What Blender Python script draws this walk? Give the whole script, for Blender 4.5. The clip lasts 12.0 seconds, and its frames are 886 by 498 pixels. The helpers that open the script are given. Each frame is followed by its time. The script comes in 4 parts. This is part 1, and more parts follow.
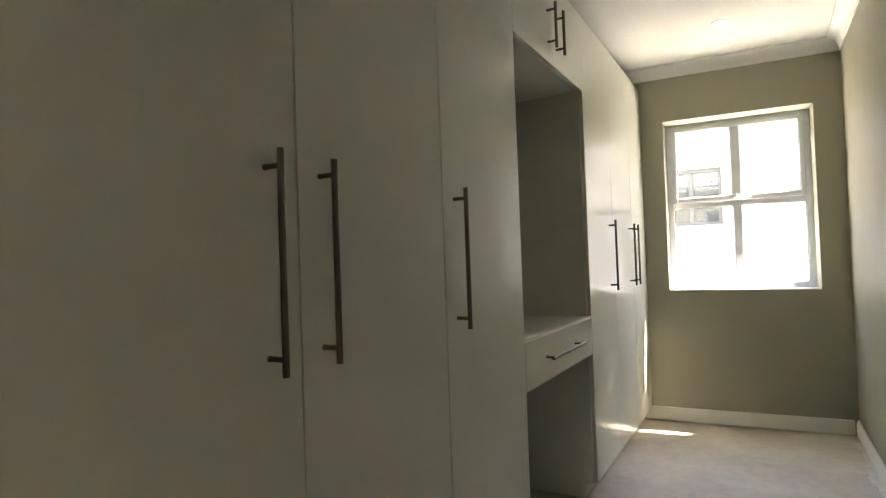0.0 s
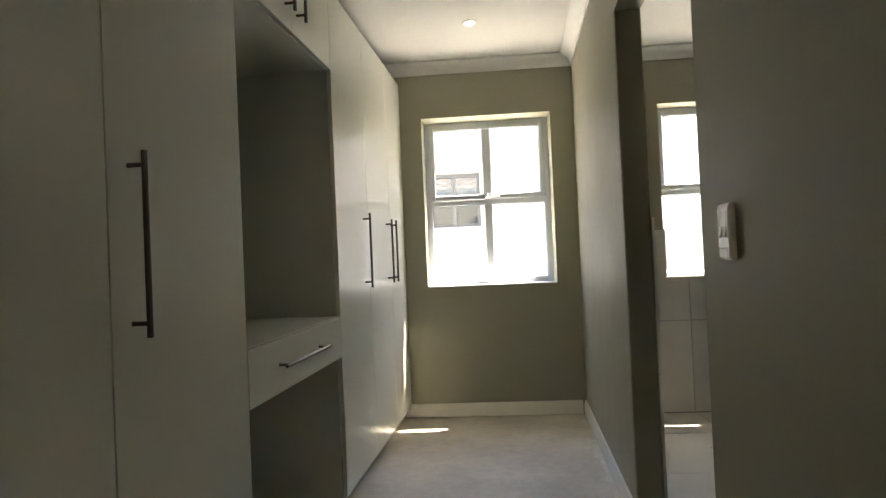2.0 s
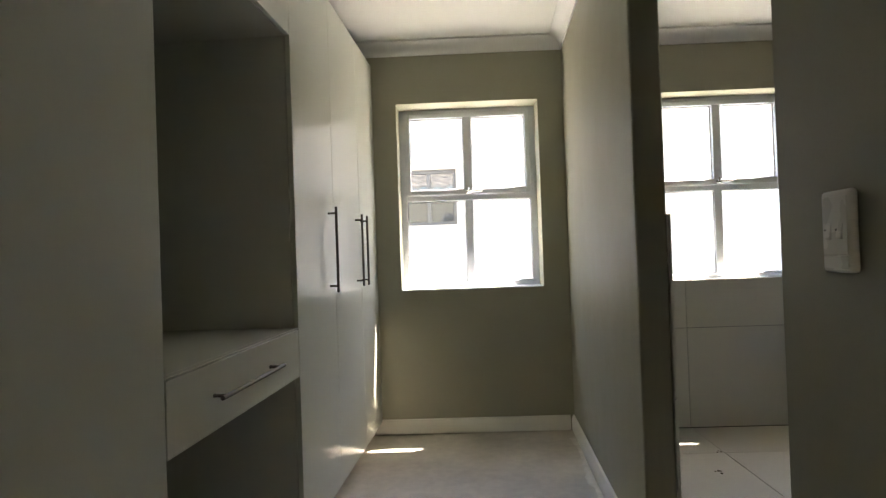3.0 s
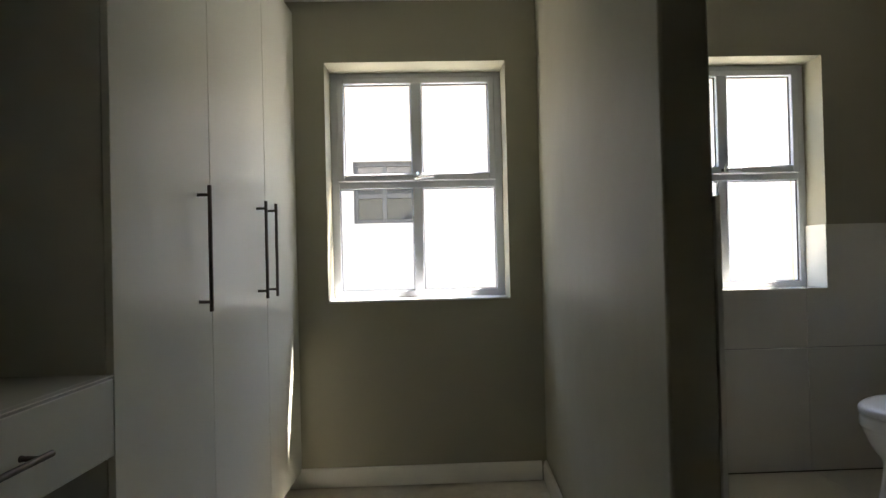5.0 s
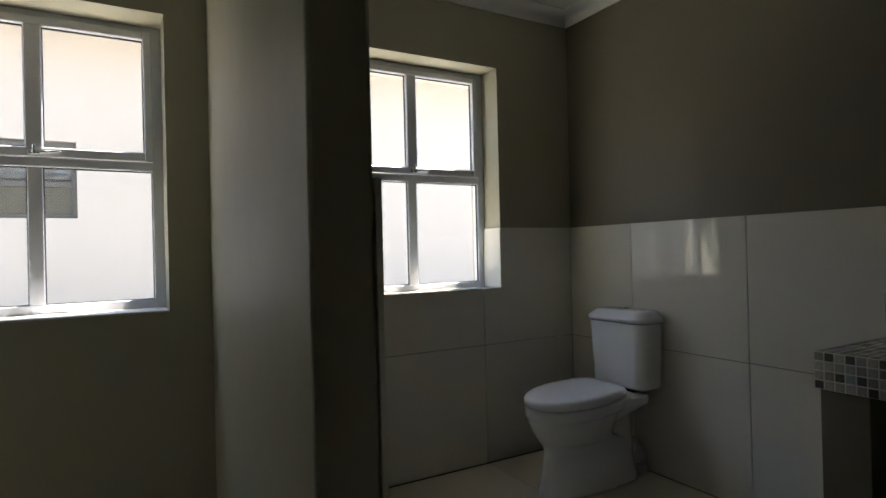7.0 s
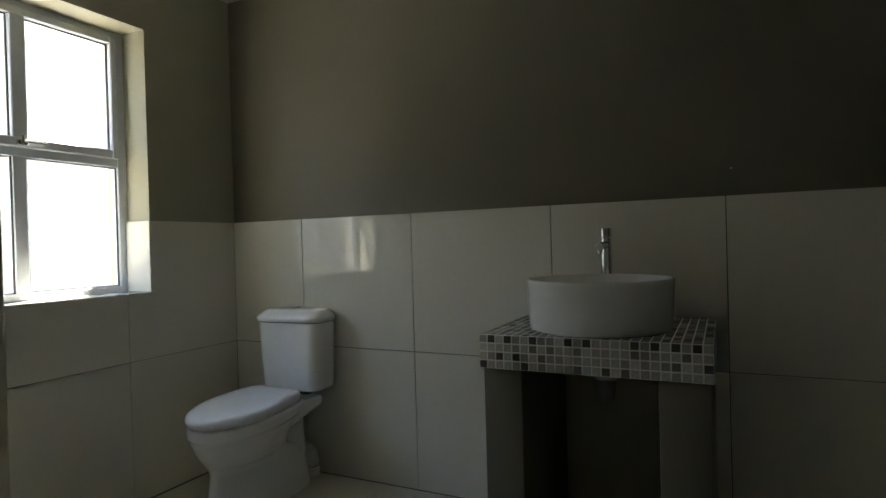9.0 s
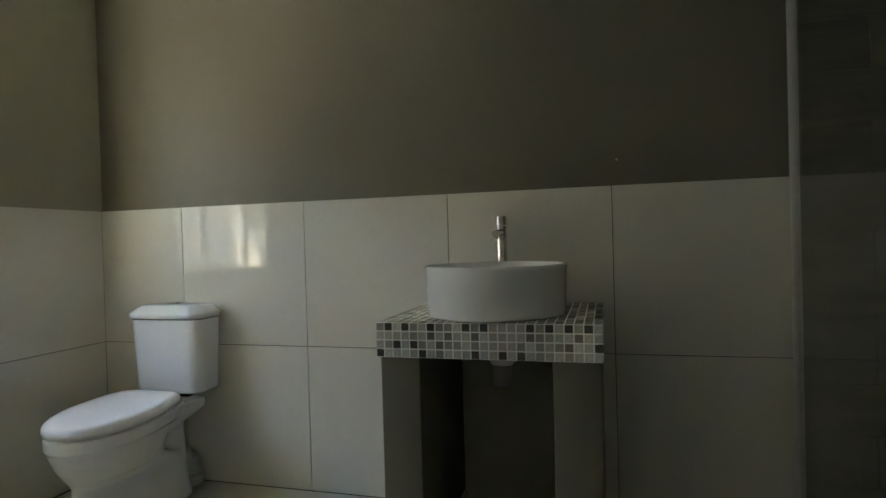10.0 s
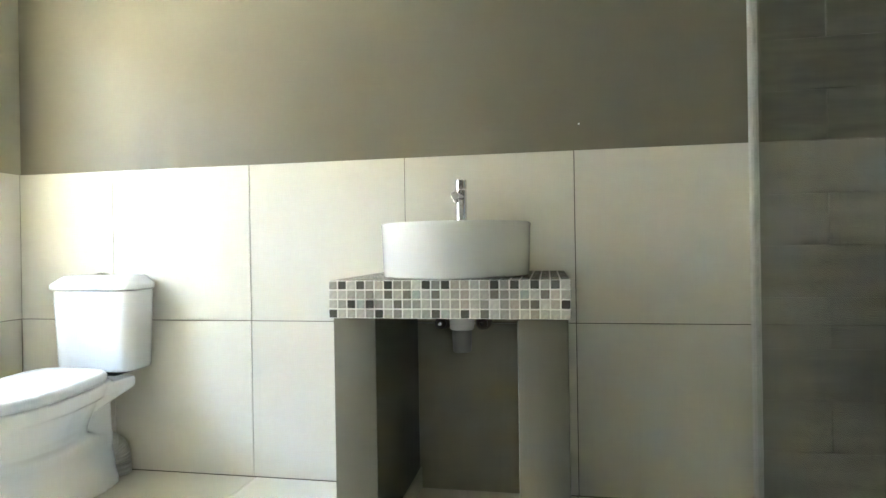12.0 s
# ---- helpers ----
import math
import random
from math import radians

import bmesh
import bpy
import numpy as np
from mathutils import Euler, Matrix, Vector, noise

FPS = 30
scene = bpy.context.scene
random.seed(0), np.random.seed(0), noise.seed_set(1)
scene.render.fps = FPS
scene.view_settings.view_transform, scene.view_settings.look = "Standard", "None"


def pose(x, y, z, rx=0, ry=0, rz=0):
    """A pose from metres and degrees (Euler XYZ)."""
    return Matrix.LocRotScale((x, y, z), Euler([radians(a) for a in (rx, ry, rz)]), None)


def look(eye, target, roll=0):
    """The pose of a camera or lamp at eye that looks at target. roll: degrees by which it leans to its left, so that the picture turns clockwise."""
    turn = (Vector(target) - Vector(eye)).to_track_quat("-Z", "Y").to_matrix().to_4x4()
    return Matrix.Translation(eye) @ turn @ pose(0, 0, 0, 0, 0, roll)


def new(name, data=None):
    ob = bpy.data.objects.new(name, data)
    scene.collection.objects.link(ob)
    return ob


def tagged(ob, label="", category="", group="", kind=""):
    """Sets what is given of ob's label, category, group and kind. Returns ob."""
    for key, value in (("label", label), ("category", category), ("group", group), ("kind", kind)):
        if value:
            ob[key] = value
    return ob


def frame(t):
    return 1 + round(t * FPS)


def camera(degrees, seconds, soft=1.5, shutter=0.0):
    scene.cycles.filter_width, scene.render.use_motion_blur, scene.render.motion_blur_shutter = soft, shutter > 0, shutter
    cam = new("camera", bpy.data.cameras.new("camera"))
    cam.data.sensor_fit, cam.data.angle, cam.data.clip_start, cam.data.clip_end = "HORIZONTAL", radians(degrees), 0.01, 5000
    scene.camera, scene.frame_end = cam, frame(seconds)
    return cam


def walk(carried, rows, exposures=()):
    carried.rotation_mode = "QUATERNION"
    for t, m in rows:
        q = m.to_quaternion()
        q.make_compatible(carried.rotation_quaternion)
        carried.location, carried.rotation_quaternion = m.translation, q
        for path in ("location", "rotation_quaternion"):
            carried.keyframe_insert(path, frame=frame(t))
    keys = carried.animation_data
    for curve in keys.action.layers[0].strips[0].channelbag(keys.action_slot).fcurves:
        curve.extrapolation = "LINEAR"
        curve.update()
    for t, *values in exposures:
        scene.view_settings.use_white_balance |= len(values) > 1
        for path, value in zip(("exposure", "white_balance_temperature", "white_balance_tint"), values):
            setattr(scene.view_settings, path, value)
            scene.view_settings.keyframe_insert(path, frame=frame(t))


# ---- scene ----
cam = camera(75.3, 12.0)
PATH = [
    (0, (1.086, 3.76, 1.122), (0.21, 5.557, 1.17), -2.0),
    (0.5, (1.063, 3.792, 1.109), (0.479, 5.704, 1.15), -2.3),
    (1, (1.062, 3.82, 1.094), (0.696, 5.786, 1.131), -2.5),
    (1.5, (1.111, 3.925, 1.088), (0.878, 5.912, 1.121), -2.4),
    (2, (1.151, 4.053, 1.079), (1.003, 6.048, 1.109), -2.5),
    (2.5, (1.128, 4.224, 1.074), (1.039, 6.222, 1.101), -2.1),
    (3, (1.106, 4.415, 1.092), (1.052, 6.414, 1.113), -2.0),
    (5, (1.209, 5.179, 1.096), (1.275, 7.177, 1.116), -1.4),
    (5.5, (1.272, 5.291, 1.094), (1.494, 7.278, 1.115), -1.3),
    (6, (1.377, 5.385, 1.096), (1.857, 7.326, 1.113), -1.4),
    (6.5, (1.423, 5.437, 1.086), (2.167, 7.293, 1.102), -1.5),
    (7, (1.439, 5.485, 1.086), (2.432, 7.221, 1.093), -1.4),
    (7.5, (1.431, 5.568, 1.078), (2.703, 7.112, 1.085), -1.4),
    (9.5, (1.516, 5.693, 1.046), (3.394, 6.382, 1.022), -1.6),
    (10, (1.533, 5.706, 1.016), (3.459, 6.245, 0.992), -1.6),
    (10.5, (1.561, 5.726, 0.973), (3.508, 6.183, 0.956), -1.5),
    (11, (1.59, 5.747, 0.919), (3.548, 6.155, 0.905), -1.2),
    (11.5, (1.609, 5.763, 0.877), (3.574, 6.138, 0.871), -1.1),
    (12, (1.62, 5.768, 0.867), (3.588, 6.127, 0.865), -0.9),
]
EXPOSURES = [(0.0, 4.66, 7500, 13), (1.5, 4.21, 7450, 13), (2.2, 4.14, 7350, 13), (3.0, 3.88, 7200, 13), (5.0, 3.24, 6900, 13), (6.5, 2.67, 6900, 13), (7.5, 2.83, 7000, 11),
             (9.5, 3.71, 7100, 6), (10.0, 4.3, 7200, 6), (10.5, 5.2, 7000, 6), (11.0, 5.82, 6950, 6), (11.5, 6.23, 6950, 6), (12.0, 6.6, 6950, 6)]
walk(cam, [(t, look(eye, target, roll)) for t, eye, target, roll in PATH], EXPOSURES)

# ---- world, sun ----
SUN_TO = Vector((0.40, 0.284, 1.0)).normalized()
world = bpy.data.worlds.new("sky")
scene.world = world
world.use_nodes = True
wn = world.node_tree
sky = wn.nodes.new("ShaderNodeTexSky")
sky.sky_type = "NISHITA"
sky.sun_disc = False
sky.sun_elevation = math.asin(SUN_TO.z)
sky.sun_rotation = math.atan2(SUN_TO.x, SUN_TO.y)
wn.links.new(sky.outputs[0], wn.nodes["Background"].inputs[0])
wn.nodes["Background"].inputs[1].default_value = 0.15
sun = new("sun", bpy.data.lights.new("sun", "SUN"))
sun.data.energy, sun.data.angle, sun.data.color = 5.0, radians(0.5), (1.0, 0.97, 0.92)
sun.matrix_world = look(SUN_TO * 30, (0, 0, 0))


# ---- materials ----
def material(name, base, rough=0.5, metal=0.0, spec=0.5, vary=0.06, scale=3.0, fine=60.0, bump=0.02, bump_dist=0.002,
             rand=0.0, coat=0.0, rough_vary=0.05, stretch=(1, 1, 1), wave=0.0):
    """Principled surface with colour variation at two scales, fine relief and uneven gloss."""
    m = bpy.data.materials.new(name)
    m.use_nodes = True
    nt = m.node_tree
    b = nt.nodes["Principled BSDF"]
    b.inputs["Metallic"].default_value = metal
    b.inputs["Specular IOR Level"].default_value = spec
    b.inputs["Coat Weight"].default_value = coat
    b.inputs["Coat Roughness"].default_value = 0.05
    tc = nt.nodes.new("ShaderNodeTexCoord")
    big = nt.nodes.new("ShaderNodeTexNoise")
    big.inputs["Scale"].default_value, big.inputs["Detail"].default_value = scale, 5
    small = nt.nodes.new("ShaderNodeTexNoise")
    small.inputs["Scale"].default_value, small.inputs["Detail"].default_value = fine, 4
    info = nt.nodes.new("ShaderNodeObjectInfo")
    shift = nt.nodes.new("ShaderNodeVectorMath")
    shift.operation = "MULTIPLY_ADD"
    shift.inputs[1].default_value = stretch
    comb = nt.nodes.new("ShaderNodeCombineXYZ")
    mul = nt.nodes.new("ShaderNodeMath")
    mul.operation = "MULTIPLY"
    mul.inputs[1].default_value = 37.0
    nt.links.new(info.outputs["Random"], mul.inputs[0])
    for i in range(3):
        nt.links.new(mul.outputs[0], comb.inputs[i])
    nt.links.new(tc.outputs["Object"], shift.inputs[0])
    nt.links.new(comb.outputs[0], shift.inputs[2])
    nt.links.new(shift.outputs[0], big.inputs["Vector"])
    nt.links.new(shift.outputs[0], small.inputs["Vector"])
    add = nt.nodes.new("ShaderNodeMath")
    add.operation = "MULTIPLY_ADD"
    add.inputs[1].default_value = 0.35
    nt.links.new(small.outputs["Fac"], add.inputs[0])
    nt.links.new(big.outputs["Fac"], add.inputs[2])
    add2 = nt.nodes.new("ShaderNodeMath")
    add2.operation = "MULTIPLY_ADD"
    add2.inputs[1].default_value = rand
    nt.links.new(info.outputs["Random"], add2.inputs[0])
    nt.links.new(add.outputs[0], add2.inputs[2])
    ramp = nt.nodes.new("ShaderNodeMapRange")
    ramp.inputs["From Min"].default_value, ramp.inputs["From Max"].default_value = 0.35, 1.0 + rand
    ramp.inputs["To Min"].default_value, ramp.inputs["To Max"].default_value = 1 - vary, 1 + vary
    nt.links.new(add2.outputs[0], ramp.inputs["Value"])
    col = nt.nodes.new("ShaderNodeVectorMath")
    col.operation = "SCALE"
    col.inputs[0].default_value = base
    nt.links.new(ramp.outputs[0], col.inputs["Scale"])
    nt.links.new(col.outputs[0], b.inputs["Base Color"])
    rr = nt.nodes.new("ShaderNodeMapRange")
    rr.inputs["From Min"].default_value, rr.inputs["From Max"].default_value = 0.3, 0.7
    rr.inputs["To Min"].default_value, rr.inputs["To Max"].default_value = max(0.0, rough - rough_vary), rough + rough_vary
    nt.links.new(big.outputs["Fac"], rr.inputs["Value"])
    nt.links.new(rr.outputs[0], b.inputs["Roughness"])
    if bump:
        bp = nt.nodes.new("ShaderNodeBump")
        bp.inputs["Strength"].default_value, bp.inputs["Distance"].default_value = bump, bump_dist
        nt.links.new(small.outputs["Fac"], bp.inputs["Height"])
        nt.links.new(bp.outputs[0], b.inputs["Normal"])
        if wave:
            bw = nt.nodes.new("ShaderNodeBump")
            bw.inputs["Strength"].default_value, bw.inputs["Distance"].default_value = 1.0, wave
            nw = nt.nodes.new("ShaderNodeTexNoise")
            nw.inputs["Scale"].default_value, nw.inputs["Detail"].default_value = 2.6, 2
            nt.links.new(tc.outputs["Object"], nw.inputs["Vector"])
            nt.links.new(nw.outputs["Fac"], bw.inputs["Height"])
            nt.links.new(bw.outputs[0], bp.inputs["Normal"])
    return m


SHADES = {"D": (0.088, 0.086, 0.076), "M": (0.205, 0.19, 0.165), "G": (0.33, 0.32, 0.285), "B": (0.46, 0.445, 0.395), "T": (0.46, 0.42, 0.365), "L": (0.56, 0.55, 0.50), "A": (0.46, 0.51, 0.475)}


def mosaic_material(name, shade=""):
    """Glass and stone chips of one shade, or of mixed shades chip by chip."""
    m = bpy.data.materials.new(name)
    m.use_nodes = True
    nt = m.node_tree
    b = nt.nodes["Principled BSDF"]
    if shade:
        src = nt.nodes.new("ShaderNodeObjectInfo").outputs["Random"]
        c = SHADES[shade]
        stops = [(i / 5, tuple(v * k for v in c)) for i, k in enumerate((0.88, 1.08, 0.96, 1.14, 1.02))]
    else:
        src = nt.nodes.new("ShaderNodeNewGeometry").outputs["Random Per Island"]
        stops = [(p, SHADES[k]) for p, k in ((0.0, "D"), (0.14, "M"), (0.24, "G"), (0.42, "B"), (0.60, "T"), (0.72, "L"), (0.9, "A"))]
    ramp = nt.nodes.new("ShaderNodeValToRGB")
    ramp.color_ramp.interpolation = "CONSTANT"
    el = ramp.color_ramp.elements
    while len(el) < len(stops):
        el.new(0.5)
    for e, (p, c) in zip(el, stops):
        e.position, e.color = p, (*c, 1)
    nt.links.new(src, ramp.inputs[0])
    tc = nt.nodes.new("ShaderNodeTexCoord")
    nz = nt.nodes.new("ShaderNodeTexNoise")
    nz.inputs["Scale"].default_value, nz.inputs["Detail"].default_value = 90, 4
    nt.links.new(tc.outputs["Object"], nz.inputs["Vector"])
    mr = nt.nodes.new("ShaderNodeMapRange")
    mr.inputs["To Min"].default_value, mr.inputs["To Max"].default_value = 0.75, 1.25
    nt.links.new(nz.outputs["Fac"], mr.inputs["Value"])
    sc = nt.nodes.new("ShaderNodeVectorMath")
    sc.operation = "SCALE"
    nt.links.new(ramp.outputs[0], sc.inputs[0])
    nt.links.new(mr.outputs[0], sc.inputs["Scale"])
    nt.links.new(sc.outputs[0], b.inputs["Base Color"])
    b.inputs["Roughness"].default_value = 0.18
    return m


def glass_material(name, tint, gloss_rough=0.0, ior=1.45):
    m = bpy.data.materials.new(name)
    m.use_nodes = True
    nt = m.node_tree
    nt.nodes.remove(nt.nodes["Principled BSDF"])
    tr = nt.nodes.new("ShaderNodeBsdfTransparent")
    tr.inputs[0].default_value = (*tint, 1)
    gl = nt.nodes.new("ShaderNodeBsdfGlossy")
    gl.inputs["Roughness"].default_value = gloss_rough
    lw = nt.nodes.new("ShaderNodeLayerWeight")
    lw.inputs["Blend"].default_value = 0.5
    pw = nt.nodes.new("ShaderNodeMath")
    pw.operation = "POWER"
    pw.inputs[1].default_value = 4.0
    nt.links.new(lw.outputs["Facing"], pw.inputs[0])
    fr = nt.nodes.new("ShaderNodeMath")
    fr.operation = "MULTIPLY_ADD"
    fr.inputs[1].default_value, fr.inputs[2].default_value = 0.6, ((ior - 1) / (ior + 1)) ** 2
    nt.links.new(pw.outputs[0], fr.inputs[0])
    mx = nt.nodes.new("ShaderNodeMixShader")
    nt.links.new(fr.outputs[0], mx.inputs[0])
    nt.links.new(tr.outputs[0], mx.inputs[1])
    nt.links.new(gl.outputs[0], mx.inputs[2])
    nt.links.new(mx.outputs[0], nt.nodes["Material Output"].inputs[0])
    return m


def lamp_material(name, colour, strength):
    m = bpy.data.materials.new(name)
    m.use_nodes = True
    b = m.node_tree.nodes["Principled BSDF"]
    b.inputs["Base Color"].default_value = (0.8, 0.8, 0.8, 1)
    b.inputs["Emission Color"].default_value = (*colour, 1)
    b.inputs["Emission Strength"].default_value = strength
    return m


def plain_board(name, base, rough, fine=500.0, bump=0.03):
    """Factory-smooth laminate: one colour, a very fine orange-peel relief."""
    m = bpy.data.materials.new(name)
    m.use_nodes = True
    nt = m.node_tree
    b = nt.nodes["Principled BSDF"]
    b.inputs["Base Color"].default_value = (*base, 1)
    b.inputs["Roughness"].default_value = rough
    b.inputs["Specular IOR Level"].default_value = 0.24
    tc = nt.nodes.new("ShaderNodeTexCoord")
    nz = nt.nodes.new("ShaderNodeTexNoise")
    nz.inputs["Scale"].default_value, nz.inputs["Detail"].default_value = fine, 2
    bp = nt.nodes.new("ShaderNodeBump")
    bp.inputs["Strength"].default_value, bp.inputs["Distance"].default_value = bump, 0.0006
    nt.links.new(tc.outputs["Object"], nz.inputs["Vector"])
    nt.links.new(nz.outputs["Fac"], bp.inputs["Height"])
    nt.links.new(bp.outputs[0], b.inputs["Normal"])
    return m


PAINT = material("taupe_wall_paint", (0.330, 0.315, 0.236), 0.5, vary=0.05, scale=1.6, fine=220, bump=0.14, spec=0.26, wave=0.012)
# ENTRY: colour chosen to warm the light bounced from the unseen room
ENTRY = material("unseen_wall_warm_tint", (0.41, 0.300, 0.170), 0.6, vary=0.05, scale=1.6, fine=220, bump=0.14, spec=0.25)
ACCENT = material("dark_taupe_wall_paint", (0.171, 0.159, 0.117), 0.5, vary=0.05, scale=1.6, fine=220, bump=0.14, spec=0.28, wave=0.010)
CEIL = material("white_ceiling_paint", (0.66, 0.652, 0.615), 0.8, vary=0.02, scale=1.5, fine=200, bump=0.08, spec=0.2, wave=0.006)
CORNICE = material("white_cornice_paint", (0.72, 0.715, 0.69), 0.6, vary=0.03, scale=3, fine=150, bump=0.04, spec=0.3)
SILL = material("white_sill_paint", (0.56, 0.555, 0.53), 0.6, vary=0.08, scale=5, fine=120, bump=0.05, spec=0.3)
SKIRT = material("white_gloss_paint", (0.80, 0.78, 0.71), 0.35, vary=0.05, scale=4, fine=90, bump=0.05)
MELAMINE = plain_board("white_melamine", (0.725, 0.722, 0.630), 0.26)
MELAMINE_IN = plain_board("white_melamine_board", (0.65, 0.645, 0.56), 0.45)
STEEL = material("brushed_steel", (0.14, 0.122, 0.10), 0.42, 1.0, vary=0.08, scale=20, fine=400, bump=0.03, bump_dist=0.0005)
SATIN = material("satin_aluminium", (0.56, 0.55, 0.51), 0.33, 0.5, vary=0.05, scale=9, fine=260, bump=0.02, bump_dist=0.0005)
BRIGHT = material("bright_aluminium", (0.66, 0.66, 0.62), 0.42, 0.2, vary=0.03, scale=9, fine=260, bump=0.02, bump_dist=0.0005)
CHROME = material("chrome", (0.62, 0.62, 0.60), 0.09, 1.0, vary=0.02, scale=8, fine=200, bump=0.0, rough_vary=0.02)
SCREED = material("cement_screed", (0.57, 0.52, 0.44), 0.6, vary=0.30, scale=2.4, fine=26, bump=0.16, bump_dist=0.003, spec=0.3)
SMEAR = material("dried_plaster", (0.66, 0.625, 0.55), 0.8, vary=0.18, scale=14, fine=90, bump=0.2, spec=0.2)
CREAM = material("cream_porcelain_tile", (0.70, 0.68, 0.595), 0.004, spec=0.5, vary=0.025, scale=2.2, fine=40, bump=0.0, rand=0.25, rough_vary=0.003)
CREAM_FLOOR = material("cream_floor_tile", (0.66, 0.63, 0.53), 0.16, vary=0.04, scale=2.6, fine=40, bump=0.006, bump_dist=0.001, rand=0.25, rough_vary=0.05)
GROUT = material("dark_grout", (0.12, 0.108, 0.085), 0.9, vary=0.15, scale=9, fine=200, bump=0.2)
GROUT_F = material("pale_floor_grout", (0.36, 0.335, 0.275), 0.9, vary=0.15, scale=9, fine=200, bump=0.2)
GROUT_D = material("charcoal_grout", (0.135, 0.132, 0.108), 0.9, vary=0.15, scale=9, fine=200, bump=0.2)
GROUT_W = material("white_grout", (0.86, 0.85, 0.80), 0.85, vary=0.1, scale=14, fine=200, bump=0.15)
SLATE = material("grey_shower_tile", (0.172, 0.170, 0.138), 0.38, vary=0.55, scale=7, fine=70, bump=0.12, bump_dist=0.002, rand=0.18, rough_vary=0.1, stretch=(0.30, 0.30, 3.0))
CERAMIC = material("white_ceramic", (0.80, 0.81, 0.80), 0.06, vary=0.01, scale=4, fine=80, bump=0.0, rough_vary=0.015, coat=0.4)
SEATP = material("white_seat_plastic", (0.80, 0.81, 0.82), 0.06, vary=0.01, scale=4, fine=80, bump=0.0, rough_vary=0.02)
PVC = material("white_pvc", (0.66, 0.66, 0.63), 0.4, vary=0.04, scale=8, fine=120, bump=0.02)
PVC_PALE = material("pale_grey_pvc", (0.42, 0.415, 0.39), 0.35, vary=0.05, scale=8, fine=120, bump=0.02)
PVC_GREY = material("grey_pvc", (0.20, 0.195, 0.18), 0.45, vary=0.05, scale=8, fine=120, bump=0.02)
ALU = material("powder_coated_aluminium", (0.60, 0.625, 0.69), 0.38, 0.15, vary=0.05, scale=5, fine=260, bump=0.02, bump_dist=0.0005)
GASKET = material("black_rubber", (0.02, 0.02, 0.02), 0.7, vary=0.1)
PLASTIC = material("white_switch_plastic", (0.74, 0.72, 0.66), 0.28, vary=0.02, scale=20, fine=120, bump=0.01)
MOSAIC = {k: mosaic_material("mosaic_chip_" + k.lower(), k) for k in SHADES}
MOSAIC_TOP = mosaic_material("mosaic_chip_mixed")
GLASS = glass_material("window_glass", (0.97, 0.98, 0.975))
SHOWER_GLASS = glass_material("shower_glass", (0.95, 0.965, 0.955), ior=1.5)
LAMP = lamp_material("lamp_glow", (1.0, 0.90, 0.74), 3.0)
RENDERWALL = material("cream_exterior_render", (0.315, 0.292, 0.270), 0.85, vary=0.04, scale=0.8, fine=60, bump=0.2, spec=0.2)
SOFFIT = material("cream_soffit_paint", (0.50, 0.465, 0.40), 0.8, vary=0.04, scale=2, fine=90)
PAVING = material("pale_concrete_paving", (0.58, 0.55, 0.49), 0.85, vary=0.15, scale=0.8, fine=30, bump=0.2, spec=0.2)
ROOFTILE = material("concrete_roof_tile", (0.40, 0.37, 0.335), 0.8, vary=0.2, scale=3, fine=40, bump=0.2)
DARKGLASS = material("dark_pane", (0.03, 0.032, 0.032), 0.02, vary=0.02, bump=0.0, spec=0.9, rough_vary=0.0)
DARKFRAME = material("grey_window_frame", (0.045, 0.044, 0.042), 0.45, 0.0, vary=0.06)
DIRT = material("brown_debris", (0.10, 0.07, 0.045), 0.8, vary=0.3)


# ---- mesh helpers ----
def box(bm, x0, x1, y0, y1, z0, z1, bevel=0.0, seg=1):
    t = bmesh.new() if bevel else bm
    r = bmesh.ops.create_cube(t, size=1, matrix=Matrix.Translation(((x0 + x1) / 2, (y0 + y1) / 2, (z0 + z1) / 2)) @ Matrix.Diagonal((x1 - x0, y1 - y0, z1 - z0, 1)))
    if bevel:
        bmesh.ops.bevel(t, geom=t.edges[:], offset=bevel, segments=seg, affect="EDGES", profile=0.5)
        merge(bm, t)
    return r


def merge(bm, t):
    me = bpy.data.meshes.new("tmp")
    t.to_mesh(me)
    t.free()
    bm.from_mesh(me)
    bpy.data.meshes.remove(me)


def rod(bm, a, b, r, seg=20, r2=None):
    a, b = Vector(a), Vector(b)
    d = b - a
    m = Matrix.Translation((a + b) / 2) @ d.to_track_quat("Z", "Y").to_matrix().to_4x4()
    bmesh.ops.create_cone(bm, cap_ends=True, segments=seg, radius1=r, radius2=r if r2 is None else r2, depth=d.length, matrix=m)


def loft(bm, rings, cap0=True, cap1=True):
    vs = [[bm.verts.new(p) for p in ring] for ring in rings]
    n = len(vs[0])
    for a, b in zip(vs, vs[1:]):
        for i in range(n):
            bm.faces.new((a[i], a[(i + 1) % n], b[(i + 1) % n], b[i]))
    if cap0:
        bm.faces.new(vs[0][::-1])
    if cap1:
        bm.faces.new(vs[-1])


def prism(bm, pts, axis, a, b):
    """A polygon (p, q) drawn out from a to b along an axis: x -> (y, z), y -> (x, z), z -> (x, y)."""
    def at(p, w):
        return {"x": (w, p[0], p[1]), "y": (p[0], w, p[1]), "z": (p[0], p[1], w)}[axis]
    loft(bm, [[at(p, a) for p in pts], [at(p, b) for p in pts]])
    bmesh.ops.recalc_face_normals(bm, faces=bm.faces[:])


